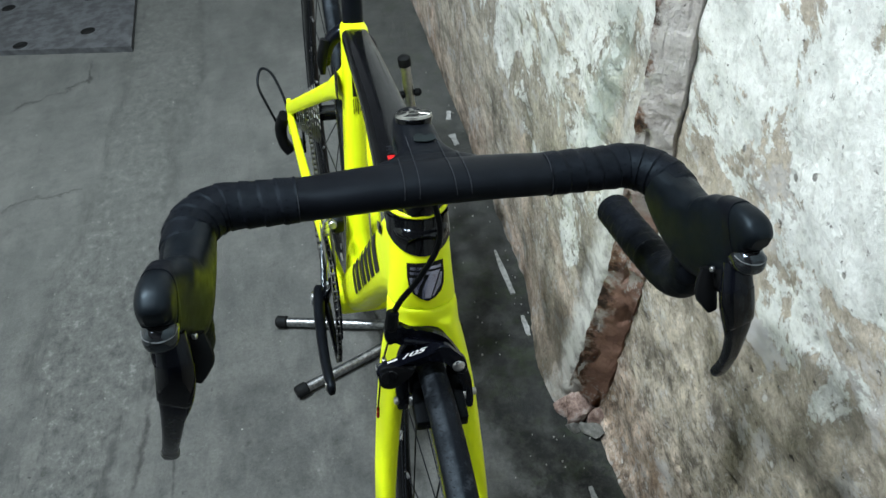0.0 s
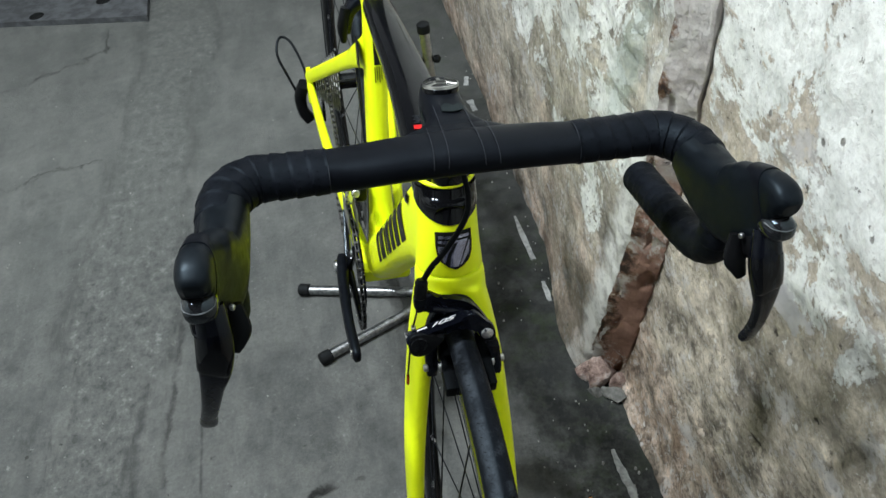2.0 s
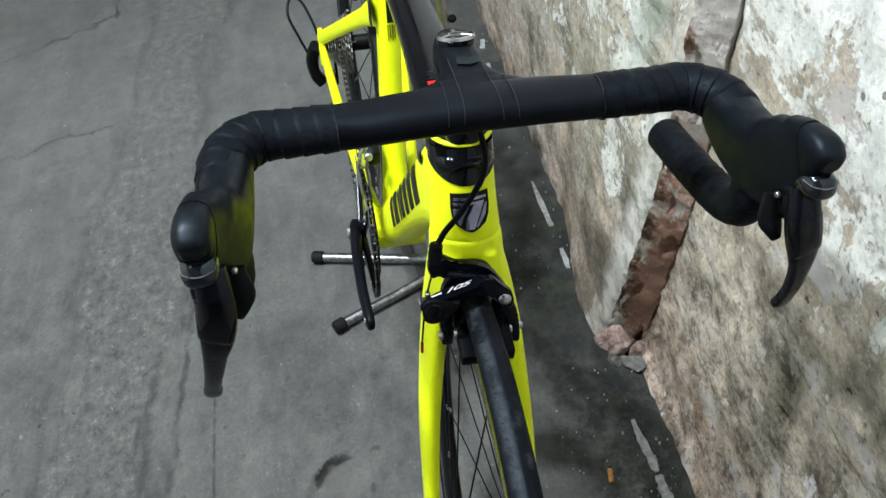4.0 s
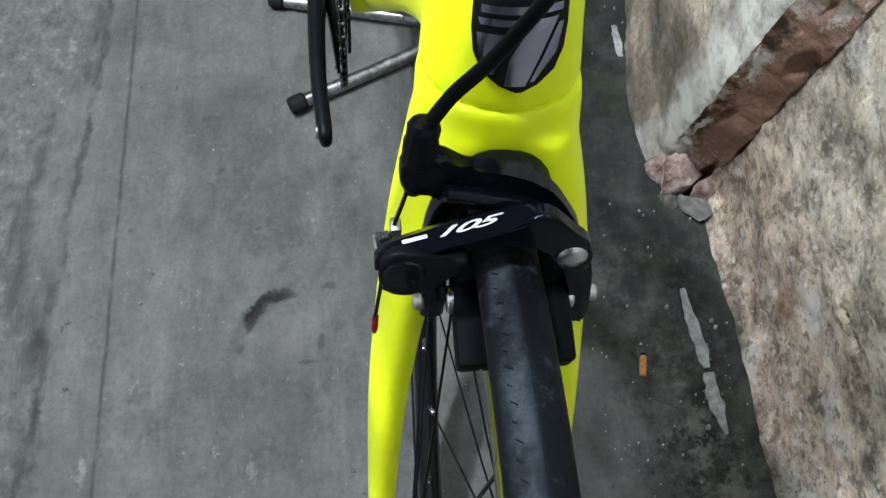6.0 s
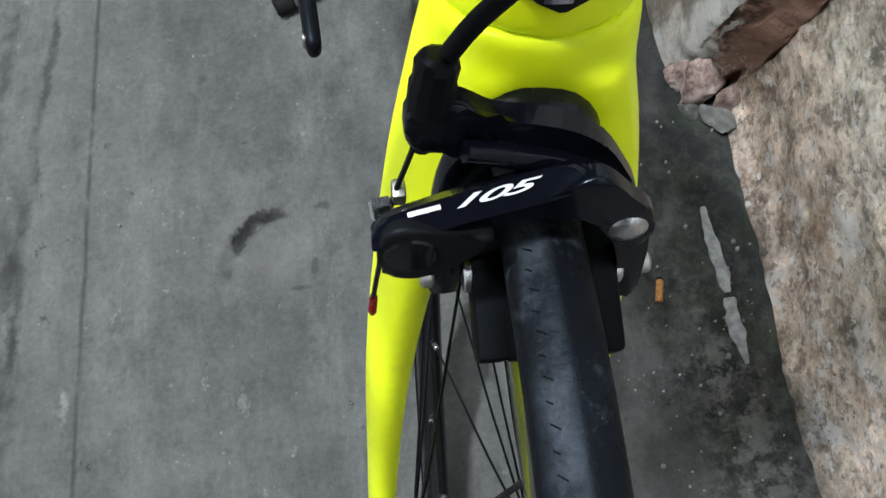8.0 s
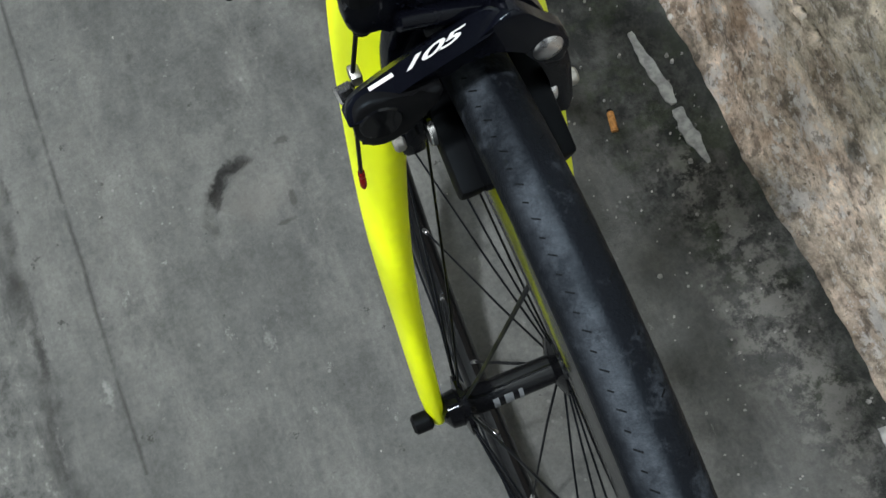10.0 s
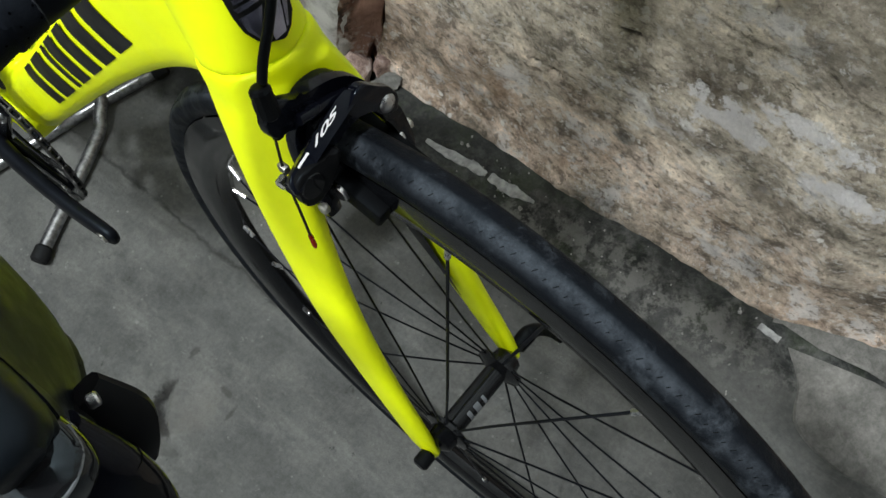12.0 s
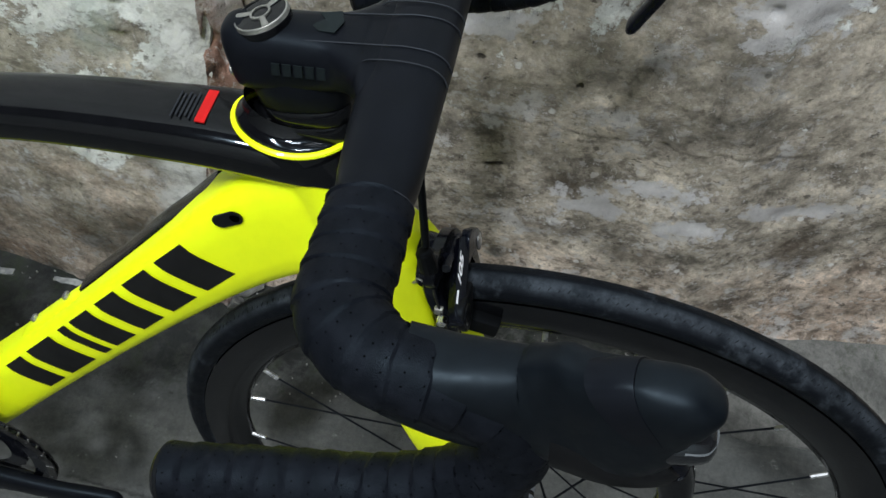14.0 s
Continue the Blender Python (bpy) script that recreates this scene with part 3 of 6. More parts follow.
def pipe(pts, r, n=10, steps=0, bm=None):
    """A round tube of one radius; its frame is carried along, so it may turn any way."""
    bm = bm or bmesh.new()
    if steps:
        pts = spline(pts, steps)
    pts = [Vector(p[:3]) for p in pts]
    side = None
    rings = []
    for i, p in enumerate(pts):
        d = (pts[min(i + 1, len(pts) - 1)] - pts[max(i - 1, 0)]).normalized()
        if side is None:
            side = d.orthogonal().normalized()
        side = (side - d * side.dot(d)).normalized()
        top = d.cross(side)
        rings.append([bm.verts.new(p + (side * math.cos(a) + top * math.sin(a)) * r) for a in [2 * math.pi * k / n for k in range(n)]])
    for a, b in zip(rings, rings[1:]):
        for k in range(n):
            bm.faces.new((a[k], a[(k + 1) % n], b[(k + 1) % n], b[k]))
    bm.faces.new(rings[0])
    bm.faces.new(list(reversed(rings[-1])))
    return bm


def lathe(profile, centre=(0, 0, 0), axis=(1, 0, 0), n=32, bm=None, closed=True):
    """Turns (radius, along) rows about an axis; closed joins the last row to the first."""
    bm = bm or bmesh.new()
    axis = Vector(axis).normalized()
    s = axis.orthogonal().normalized()
    t = axis.cross(s)
    c = Vector(centre)
    rings = [[bm.verts.new(c + axis * h + (s * math.cos(a) + t * math.sin(a)) * max(r, 1e-5)) for a in [2 * math.pi * k / n for k in range(n)]] for r, h in profile]
    pairs = list(zip(rings, rings[1:])) + ([(rings[-1], rings[0])] if closed else [])
    for a, b in pairs:
        for k in range(n):
            bm.faces.new((a[k], a[(k + 1) % n], b[(k + 1) % n], b[k]))
    if not closed:
        bm.faces.new(rings[0])
        bm.faces.new(list(reversed(rings[-1])))
    return bm


def rod(a, b, r, n=10, bevel=0.0, bm=None):
    """A cylinder from a to b, its rims eased by bevel."""
    a, b = Vector(a), Vector(b)
    h = (b - a).length
    e = min(bevel, r * 0.6, h * 0.4)
    prof = [(r - e, 0), (r, e), (r, h - e), (r - e, h)] if e else [(r, 0), (r, h)]
    return lathe(prof, a, b - a, n, bm, closed=False)


def block(size, m=None, bevel=0.0, bm=None):
    """A box with eased edges, placed by the matrix m."""
    own = bmesh.new()
    bmesh.ops.create_cube(own, size=1.0, matrix=Matrix.Diagonal((*size, 1)))
    if bevel:
        bmesh.ops.bevel(own, geom=own.edges[:], offset=bevel, segments=2, affect="EDGES", profile=0.5)
    if m is not None:
        bmesh.ops.transform(own, matrix=m, verts=own.verts)
    if bm is None:
        return own
    tmp = bpy.data.meshes.new("tmp")
    own.to_mesh(tmp)
    own.free()
    bm.from_mesh(tmp)
    bpy.data.meshes.remove(tmp)
    return bm


def slab_shape(outline, thick, bm=None, m=None):
    """A flat shape from an outline of (x, y), given a thickness along z."""
    own = bm or bmesh.new()
    m = m or Matrix()
    lo = [own.verts.new(m @ Vector((x, y, 0))) for x, y in outline]
    hi = [own.verts.new(m @ Vector((x, y, thick))) for x, y in outline]
    own.faces.new(list(reversed(lo)))
    own.faces.new(hi)
    for i in range(len(lo)):
        j = (i + 1) % len(lo)
        own.faces.new((lo[i], lo[j], hi[j], hi[i]))
    return own


# ---- large structure ----
def sheet(name, material, u, v, place, label, thick=None):
    """A surface over a grid of u and v, put in space by place(u, v)."""
    bm = bmesh.new()
    grid = [[bm.verts.new(place(a, b)) for b in v] for a in u]
    for i in range(len(u) - 1):
        for j in range(len(v) - 1):
            bm.faces.new((grid[i][j], grid[i + 1][j], grid[i + 1][j + 1], grid[i][j + 1]))
    if thick is not None:
        rim = [grid[i][0] for i in range(len(u))] + [grid[-1][j] for j in range(1, len(v))]
        rim += [grid[i][-1] for i in range(len(u) - 2, -1, -1)] + [grid[0][j] for j in range(len(v) - 2, 0, -1)]
        back = [bm.verts.new(Vector(r.co) + Vector(thick)) for r in rim]
        for i in range(len(rim)):
            j = (i + 1) % len(rim)
            bm.faces.new((rim[i], back[i], back[j], rim[j]))
        bm.faces.new(back)
    ob = new(name, finish(bm, name, material, 50))
    return tagged(ob, label, kind="structure")


def grow(lo, hi, fine, far, ratio=1.35):
    """Even steps between lo and hi, growing steps out to far on both sides."""
    mid = list(np.arange(lo, hi + fine / 2, fine))
    step, a = fine, []
    x = lo
    while x > far[0]:
        step *= ratio
        x -= step
        a.append(x)
    step, b, x = fine, [], mid[-1]
    while x < far[1]:
        step *= ratio
        x += step
        b.append(x)
    return a[::-1] + mid + b


def rough(x, y, z, scale, amount):
    return noise.fractal(Vector((x, y, z)) * scale, 0.9, 2.0, 5) * amount


def near_segment(x, y, a, b):
    """Distance from (x, y) to the stretch from a to b."""
    dx, dy = b[0] - a[0], b[1] - a[1]
    t = max(0.0, min(1.0, ((x - a[0]) * dx + (y - a[1]) * dy) / (dx * dx + dy * dy)))
    return math.hypot(x - a[0] - t * dx, y - a[1] - t * dy)


CHIP = [(-0.146, 0.842), (-0.172, 0.830), (-0.196, 0.812), (-0.208, 0.790), (-0.204, 0.772)]


def floor_place(x, y):
    z = rough(x, y, 0, 5, 0.0018) + rough(x, y, 4, 22, 0.0008)
    if abs(x + 0.17) < 0.12 and abs(y - 0.80) < 0.12:
        d = min(near_segment(x, y, a, b) for a, b in zip(CHIP, CHIP[1:]))
        z -= 0.0095 * math.exp(-(d / 0.0060) ** 2)
        z -= 0.0035 * math.exp(-(math.hypot(x + 0.160, y - 0.795) / 0.036) ** 4)
    bed = -0.440 + 0.06 * (y - 0.80) + 0.004 * math.sin(9 * y)
    z -= 0.0070 * math.exp(-((x - bed) / 0.010) ** 2) * max(0.0, 0.6 + 0.9 * noise.noise(Vector((0, y * 5, 1))))
    z -= 0.0035 * math.exp(-((x + 0.56) / 0.05) ** 2) * max(0.0, 0.2 + 1.3 * noise.noise(Vector((x * 18, y * 7, 3))))
    return Vector((x, y, z))


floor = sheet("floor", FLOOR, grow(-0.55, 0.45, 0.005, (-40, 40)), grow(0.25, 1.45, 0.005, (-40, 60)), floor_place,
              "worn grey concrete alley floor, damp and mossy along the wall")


def near_edge(z):
    return 0.925 - 0.262 * min(z, 0.42) - 0.12 * max(0.0, z - 0.42)


PITS = ((0.538, 0.339, 0.0150, 0.0055, 0.010), (0.650, 0.207, 0.0055, 0.0055, 0.009), (0.624, 0.203, 0.0060, 0.0065, 0.010), (0.645, 0.190, 0.0045, 0.006, 0.008), (0.292, 0.600, 0.008, 0.007, 0.007),
        (0.453, 0.482, 0.005, 0.005, 0.005), (0.488, 0.526, 0.004, 0.003, 0.004), (0.556, 0.500, 0.006, 0.004, 0.005), (0.400, 0.250, 0.006, 0.005, 0.005), (0.340, 0.440, 0.005, 0.005, 0.005), (0.470, 0.620, 0.007, 0.010, 0.006))


def near_place(s, z):
    y = -3.0 + s * (near_edge(z) + 3.0 + rough(4, 0.2, z, 14, 0.006))
    x = 0.374 + 0.05 * z + rough(7, y, z, 6, 0.006) + rough(3, y, z, 26, 0.003)
    x -= 0.02 * math.exp(-max(z, 0) / 0.03)
    x += 0.085 * (1 - math.exp(-max(0.0, 0.27 - y) / 0.22))
    for py, pz, ry, rz, deep in PITS:
        x += deep * math.exp(-(((y - py) / ry) ** 2 + ((z - pz) / rz) ** 2) ** 2)
    return Vector((x, y, z))


def corner_x(z):
    """How far out the thick outer layer stands at its broken corner."""
    return 0.316 + 0.085 * min(z, 0.5) + 0.05 * max(0.0, z - 0.5)


def far_place(s, z):
    edge = near_edge(z) + 0.030 + rough(11, 0.3, z, 9, 0.007) + rough(11, 0.9, z, 40, 0.005)
    y = edge + s * (9.0 - edge)
    k = min(1.0, (y - edge) / 0.50)
    k = k * k * (3 - 2 * k)
    x = corner_x(z) * (1 - k) + (0.337 + 0.035 * z) * k + 0.010 * math.exp(-(y - edge) / 0.004) + rough(17, y, z, 5, 0.006) + rough(3, y, z, 22, 0.003)
    x -= 0.018 * math.exp(-max(z, 0) / 0.05) * math.exp(-((y - 1.03) / 0.12) ** 2)
    # a flaked-off skin high up beside the corner
    gone = y - edge - 0.095 - 0.03 * noise.noise(Vector((3, z * 16, 2))) - 0.012 * noise.noise(Vector((3, z * 60, 8)))
    x += 0.007 * min(1.0, max(0.0, -gone / 0.005)) * min(1.0, max(0.0, (z - 0.46) / 0.06))
    return Vector((x, y, z))


heights = [-0.02] + list(np.arange(0, 0.72, 0.0055)) + list(np.arange(0.72, 1.2, 0.015)) + list(np.linspace(1.25, 3.0, 20))
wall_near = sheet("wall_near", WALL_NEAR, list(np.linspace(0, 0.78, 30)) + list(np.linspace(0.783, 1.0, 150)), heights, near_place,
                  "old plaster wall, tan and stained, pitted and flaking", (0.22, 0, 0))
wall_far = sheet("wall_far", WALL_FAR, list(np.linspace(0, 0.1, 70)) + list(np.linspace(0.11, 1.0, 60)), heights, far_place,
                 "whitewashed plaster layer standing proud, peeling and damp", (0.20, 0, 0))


def strip_place(s, z):
    """The broken end face: a ragged cleft by the thin plaster, then the rough brick-red face out to the corner."""
    inner = 0.374 + 0.05 * z
    cleft = 0.22 + 0.10 * noise.noise(Vector((2, 7 * z, 1))) + 0.05 * noise.noise(Vector((2, 31 * z, 5)))
    k = min(1.0, max(0.0, (s - cleft) / (1 - cleft)))
    y = near_edge(z) - 0.012 + 0.046 * s
    x = (inner - 0.004) * (1 - k) + (corner_x(z) + 0.002) * k + rough(5, y, z, 14, 0.004) + rough(5, y, z, 45, 0.0028)
    deep = max(0.0, 0.35 + 1.3 * noise.noise(Vector((4, 9 * z, 6))))
    x += (0.010 + 0.028 * deep) * min(1.0, max(0.0, (cleft - s) / 0.07))
    y += (0.006 + 0.020 * deep) * min(1.0, max(0.0, (cleft - s) / 0.07))
    chip = max(0.0, noise.noise(Vector((s * 4, 15 * z, 9))) - 0.28)
    return Vector((x + 0.030 * chip, y + 0.020 * chip, z))


trim = sheet("trim", BRICK, list(np.linspace(0, 1, 140)), heights, strip_place, "broken brick-red plaster edge between two plaster layers", (0.1, 0, 0))


# unseen wall, added to bounce lamp light back onto the bicycle
def opposite_place(s, z):
    y = -5.0 + 14.0 * s
    return Vector((-1.95 - 0.01 * z + rough(23, y, z, 3, 0.01), y, z))


wall_opposite = sheet("wall_opposite", BOUNCE_LIME, list(np.linspace(0, 1, 60)), [-0.02] + list(np.linspace(0.1, 3.0, 16)), opposite_place, "unseen pale wall added across the alley to bounce light", (-0.2, 0, 0))


# ---- bicycle ----
HUB = (0.031, 0.452, 0.3335)
bicycle = tagged(new("road_bicycle"), "neon yellow and black road bicycle held upright by a floor stand", "bicycle")
bicycle.matrix_world = pose(*HUB) @ pose(0, 0, 0, 0, 0, 1.4) @ pose(0, 0, 0, 0, 7.2, 0)
HEAD = Vector((0, math.cos(radians(73.5)), math.sin(radians(73.5))))
SEAM = Vector((0, 0.125, 0.352))
STEER = Matrix.Translation(SEAM) @ Matrix.Rotation(radians(-2.0), 4, HEAD) @ Matrix.Translation(-SEAM)
BAR_TURN = Matrix.Translation(SEAM) @ Matrix.Rotation(radians(-0.2), 4, HEAD) @ Matrix.Translation(-SEAM)
AXLE = Vector((0, -0.008, -0.003))
BB = Vector((0, 0.562, -0.030))
REAR = Vector((0, 0.955, 0.062))


def along(t, side=0.0, ahead=0.0):
    """A point t up the steering axis from the crown seam; ahead is towards the front."""
    return SEAM + HEAD * t + Vector((side, -ahead * HEAD.z, ahead * HEAD.y))


def build_frame():
    bm = loft([(*along(-0.002), 0.031, 0.033), (*along(0.02), 0.029, 0.032), (*along(0.05), 0.0275, 0.029), (*along(0.079), 0.0265, 0.0265)], 28, (0, -1, 0))
    loft([(0, 0.120, 0.388, 0.020, 0.040), (0, 0.160, 0.364, 0.024, 0.050), (0, 0.20, 0.336, 0.0245, 0.0425), (0, 0.25, 0.290, 0.0245, 0.036), (0, 0.34, 0.200, 0.0245, 0.032), (0, 0.44, 0.099, 0.025, 0.032), (0, 0.545, -0.006, 0.029, 0.034)], 24, (0, 0.7, 0.7), 3.4, bm, steps=4)
    rod(BB + Vector((-0.036, 0, 0)), BB + Vector((0.036, 0, 0)), 0.030, 24, 0.003, bm)
    loft([(0, 0.556, -0.025, 0.026, 0.030), (0.001, 0.585, 0.08, 0.017, 0.026), (0.005, 0.612, 0.22, 0.016, 0.024), (0.012, 0.636, 0.372, 0.0172, 0.022)], 18, (0, -1, 0), 2.4, bm, steps=4)
    loft([(0.012, 0.606, 0.366, 0.0165, 0.0170), (0.012, 0.628, 0.367, 0.0192, 0.0185), (0.012, 0.648, 0.366, 0.0175, 0.0175)], 18, (0, 0, 1), 2.6, bm)
    for s in (-1, 1):
        loft([(s * 0.006 + 0.007, 0.622, 0.300, 0.012, 0.024), (s * 0.021 + 0.005, 0.690, 0.254, 0.0085, 0.014), (s * 0.036 + 0.003, 0.770, 0.201, 0.0075, 0.012), (s * 0.064, 0.930, 0.094, 0.006, 0.012), (s * 0.069, 0.950, 0.080, 0.006, 0.009)], 12, (0, 0, 1), 3, bm)
        loft([(s * 0.030, 0.575, -0.028, 0.012, 0.018), (s * 0.040, 0.66, -0.010, 0.009, 0.014), (s * 0.056, 0.80, 0.025, 0.008, 0.012), (s * 0.068, 0.945, 0.066, 0.006, 0.013)], 12, (0, 0, 1), 3, bm, steps=4)
        loft([(s * 0.068, 0.950, 0.030, 0.005, 0.012), (s * 0.068, 0.946, 0.098, 0.005, 0.011)], 10, (0, 1, 0), 3, bm)
    return bm


def moulded(bm, name, voxel, rounds):
    """Melts overlapping tubes into one skin with soft joints."""
    raw = bpy.data.meshes.new(name)
    bmesh.ops.recalc_face_normals(bm, faces=bm.faces)
    bm.to_mesh(raw)
    bm.free()
    ob = new(name, raw)
    melt = ob.modifiers.new("melt", "REMESH")
    melt.mode, melt.voxel_size = "VOXEL", voxel
    ease = ob.modifiers.new("ease", "SMOOTH")
    ease.factor, ease.iterations = 0.5, rounds
    bpy.context.view_layer.update()
    done = bpy.data.meshes.new_from_object(ob.evaluated_get(bpy.context.evaluated_depsgraph_get()))
    bpy.data.objects.remove(ob)
    out_bm = bmesh.new()
    out_bm.from_mesh(done)
    bpy.data.meshes.remove(done)
    bpy.data.meshes.remove(raw)
    return out_bm


frame_part = part("frame", moulded(build_frame(), "frame", 0.0024, 5), YELLOW, bicycle, "neon yellow carbon frame")
part("top_tube", loft([(0, 0.118, 0.4130, 0.0150, 0.012), (0, 0.128, 0.4160, 0.0235, 0.0150), (0, 0.155, 0.4200, 0.0272, 0.0165), (0, 0.19, 0.4245, 0.0272, 0.0170), (0, 0.24, 0.4255, 0.0252, 0.0165), (0.003, 0.34, 0.4185, 0.0225, 0.0155), (0.007, 0.50, 0.3935, 0.0195, 0.0155), (0.0115, 0.618, 0.3670, 0.0175, 0.0145)], 26, (0, 0, 1), 3.0, steps=5), GLOSS_BLACK, bicycle, "glossy black top tube")


def wrapped(rows, t0, t1, lift, n=8, bm=None):
    """A patch on the head tube's front: rows of (share of the height, left, right), in metres across."""
    bm = bm or bmesh.new()
    grid = []
    for f, a, b in rows:
        t = t0 + (t1 - t0) * f
        k = min(1.0, max(0.0, t / 0.079))
        rs, rf = 0.031 - 0.0045 * k + lift, 0.0335 - 0.007 * k + lift
        ring = []
        for i in range(n + 1):
            x = a + (b - a) * i / n
            ang = x / 0.030
            ring.append(bm.verts.new(along(t, rs * math.sin(ang), rf * math.cos(ang))))
        grid.append(ring)
    for a, b in zip(grid, grid[1:]):
        for i in range(n):
            bm.faces.new((a[i], a[i + 1], b[i + 1], b[i]))
    return bm


bm = bmesh.new()
cols, rings = 40, 5
grid = []
for j in range(rings):
    ring = []
    for i in range(cols):
        ang = 2 * math.pi * i / cols
        drop = 0.014 + 0.018 * max(0.0, math.cos(ang)) ** 1.3
        t = 0.080 - drop * j / (rings - 1)
        k = t / 0.079
        ring.append(bm.verts.new(along(t, (0.0318 - 0.0045 * k) * math.sin(ang), (0.0342 - 0.007 * k) * math.cos(ang))))
    grid.append(ring)
for a, b in zip(grid, grid[1:]):
    for i in range(cols):
        bm.faces.new((a[i], a[(i + 1) % cols], b[(i + 1) % cols], b[i]))
part("head_tube_band", bm, GLOSS_BLACK, bicycle, "glossy black band with a scalloped lower edge")


def collar(a, grow_by=1.0, lift=0.0):
    """A point on the tilted oval where the headset cover meets the frame."""
    c = math.cos(a)
    return along(0.0920 - 0.01225 * c + 0.00325 * c * c + lift, 0.0275 * grow_by * math.sin(a), -0.0075 + 0.0340 * grow_by * c)


ring_pts = [collar(2 * math.pi * k / 48) for k in range(49)]
part("headset_ring", pipe(ring_pts, 0.0021, 8), YELLOW, bicycle, "neon yellow headset ring")
bm = bmesh.new()
grid = [[bm.verts.new(collar(2 * math.pi * k / 40, g, h)) for k in range(40)] for g, h in ((1.02, -0.016), (0.98, -0.002), (0.96, 0.0015), (0.90, 0.0035), (0.80, 0.0045), (0.70, 0.0070), (0.62, 0.0140))]
for a, b in zip(grid, grid[1:]):
    for i in range(40):
        bm.faces.new((a[i], a[(i + 1) % 40], b[(i + 1) % 40], b[i]))
part("headset_cover", bm, GLOSS_BLACK, bicycle)

SHIELD = [(0.0, -0.001, 0.001), (0.07, -0.0065, 0.0065), (0.2, -0.0125, 0.0125), (0.4, -0.0160, 0.0160), (0.65, -0.0172, 0.0172), (0.88, -0.0172, 0.0172), (0.94, -0.0172, 0.0172), (1.0, -0.0172, 0.0172)]
badge = part("head_badge", wrapped(SHIELD, 0.0075, 0.0425, 0.0010, 12), DECAL_BLACK, bicycle, "black shield badge with silver foil shapes")
bm = wrapped([(0.82, -0.014, 0.014), (0.90, -0.014, 0.014)], 0.0075, 0.0425, 0.0016)
part("badge_bar", bm, FOIL, badge)
part("badge_stroke", wrapped([(0.70, -0.014, 0.002), (0.77, -0.015, 0.004)], 0.0075, 0.0425, 0.0016), FOIL, badge)
part("badge_stroke", wrapped([(0.08, -0.005, 0.002), (0.35, -0.004, 0.006), (0.77, 0.004, 0.0125)], 0.0075, 0.0425, 0.0016), FOIL, badge)
part("badge_stroke", wrapped([(0.12, 0.0035, 0.005), (0.4, 0.008, 0.0125), (0.7, 0.0128, 0.0148)], 0.0075, 0.0425, 0.0016), FOIL, badge)
part("badge_stroke", wrapped([(0.2, -0.0105, -0.0085), (0.4, -0.0140, -0.0065), (0.62, -0.0150, -0.002)], 0.0075, 0.0425, 0.0016), FOIL, badge)


def build_fork():
    bm = loft([(*along(-0.001), 0.0312, 0.034), (*along(-0.02), 0.0325, 0.035), (*along(-0.04), 0.0325, 0.031), (*along(-0.052), 0.0265, 0.022)], 24, (0, -1, 0), 2.4, steps=3)
    for s in (-1, 1):
        loft([(s * 0.0165, 0.116, 0.338, 0.0135, 0.032), (s * 0.0245, 0.106, 0.310, 0.0122, 0.032), (s * 0.0328, 0.096, 0.270, 0.0110, 0.030), (s * 0.0398, 0.083, 0.215, 0.0102, 0.027), (s * 0.046, 0.064, 0.150, 0.0095, 0.023),
              (s * 0.050, 0.037, 0.080, 0.008, 0.018), (s * 0.053, 0.006, 0.012, 0.007, 0.013), (s * 0.053, -0.008, -0.016, 0.005, 0.008)], 16, (0, -1, 0), 2.4, bm, steps=5)
    return bm


fork = part("fork", moulded(build_fork(), "fork", 0.0022, 12), YELLOW, bicycle, "neon yellow bladed carbon fork", at=STEER)
bm = bmesh.new()
rows = [(0.0262, 0.082, 0.108, 0.245), (0.0305, 0.066, 0.092, 0.200), (0.0352, 0.050, 0.072, 0.145), (0.0398, 0.032, 0.040, 0.085)]
grid = [[bm.verts.new((u, v0, w - 0.010)), bm.verts.new((u, v1, w))] for u, v0, v1, w in rows]
for a, b in zip(grid, grid[1:]):
    bm.faces.new((a[0], a[1], b[1], b[0]))
part("fork_stripe", bm, DECAL_BLACK, fork, "black wedge stripe inside the blade")


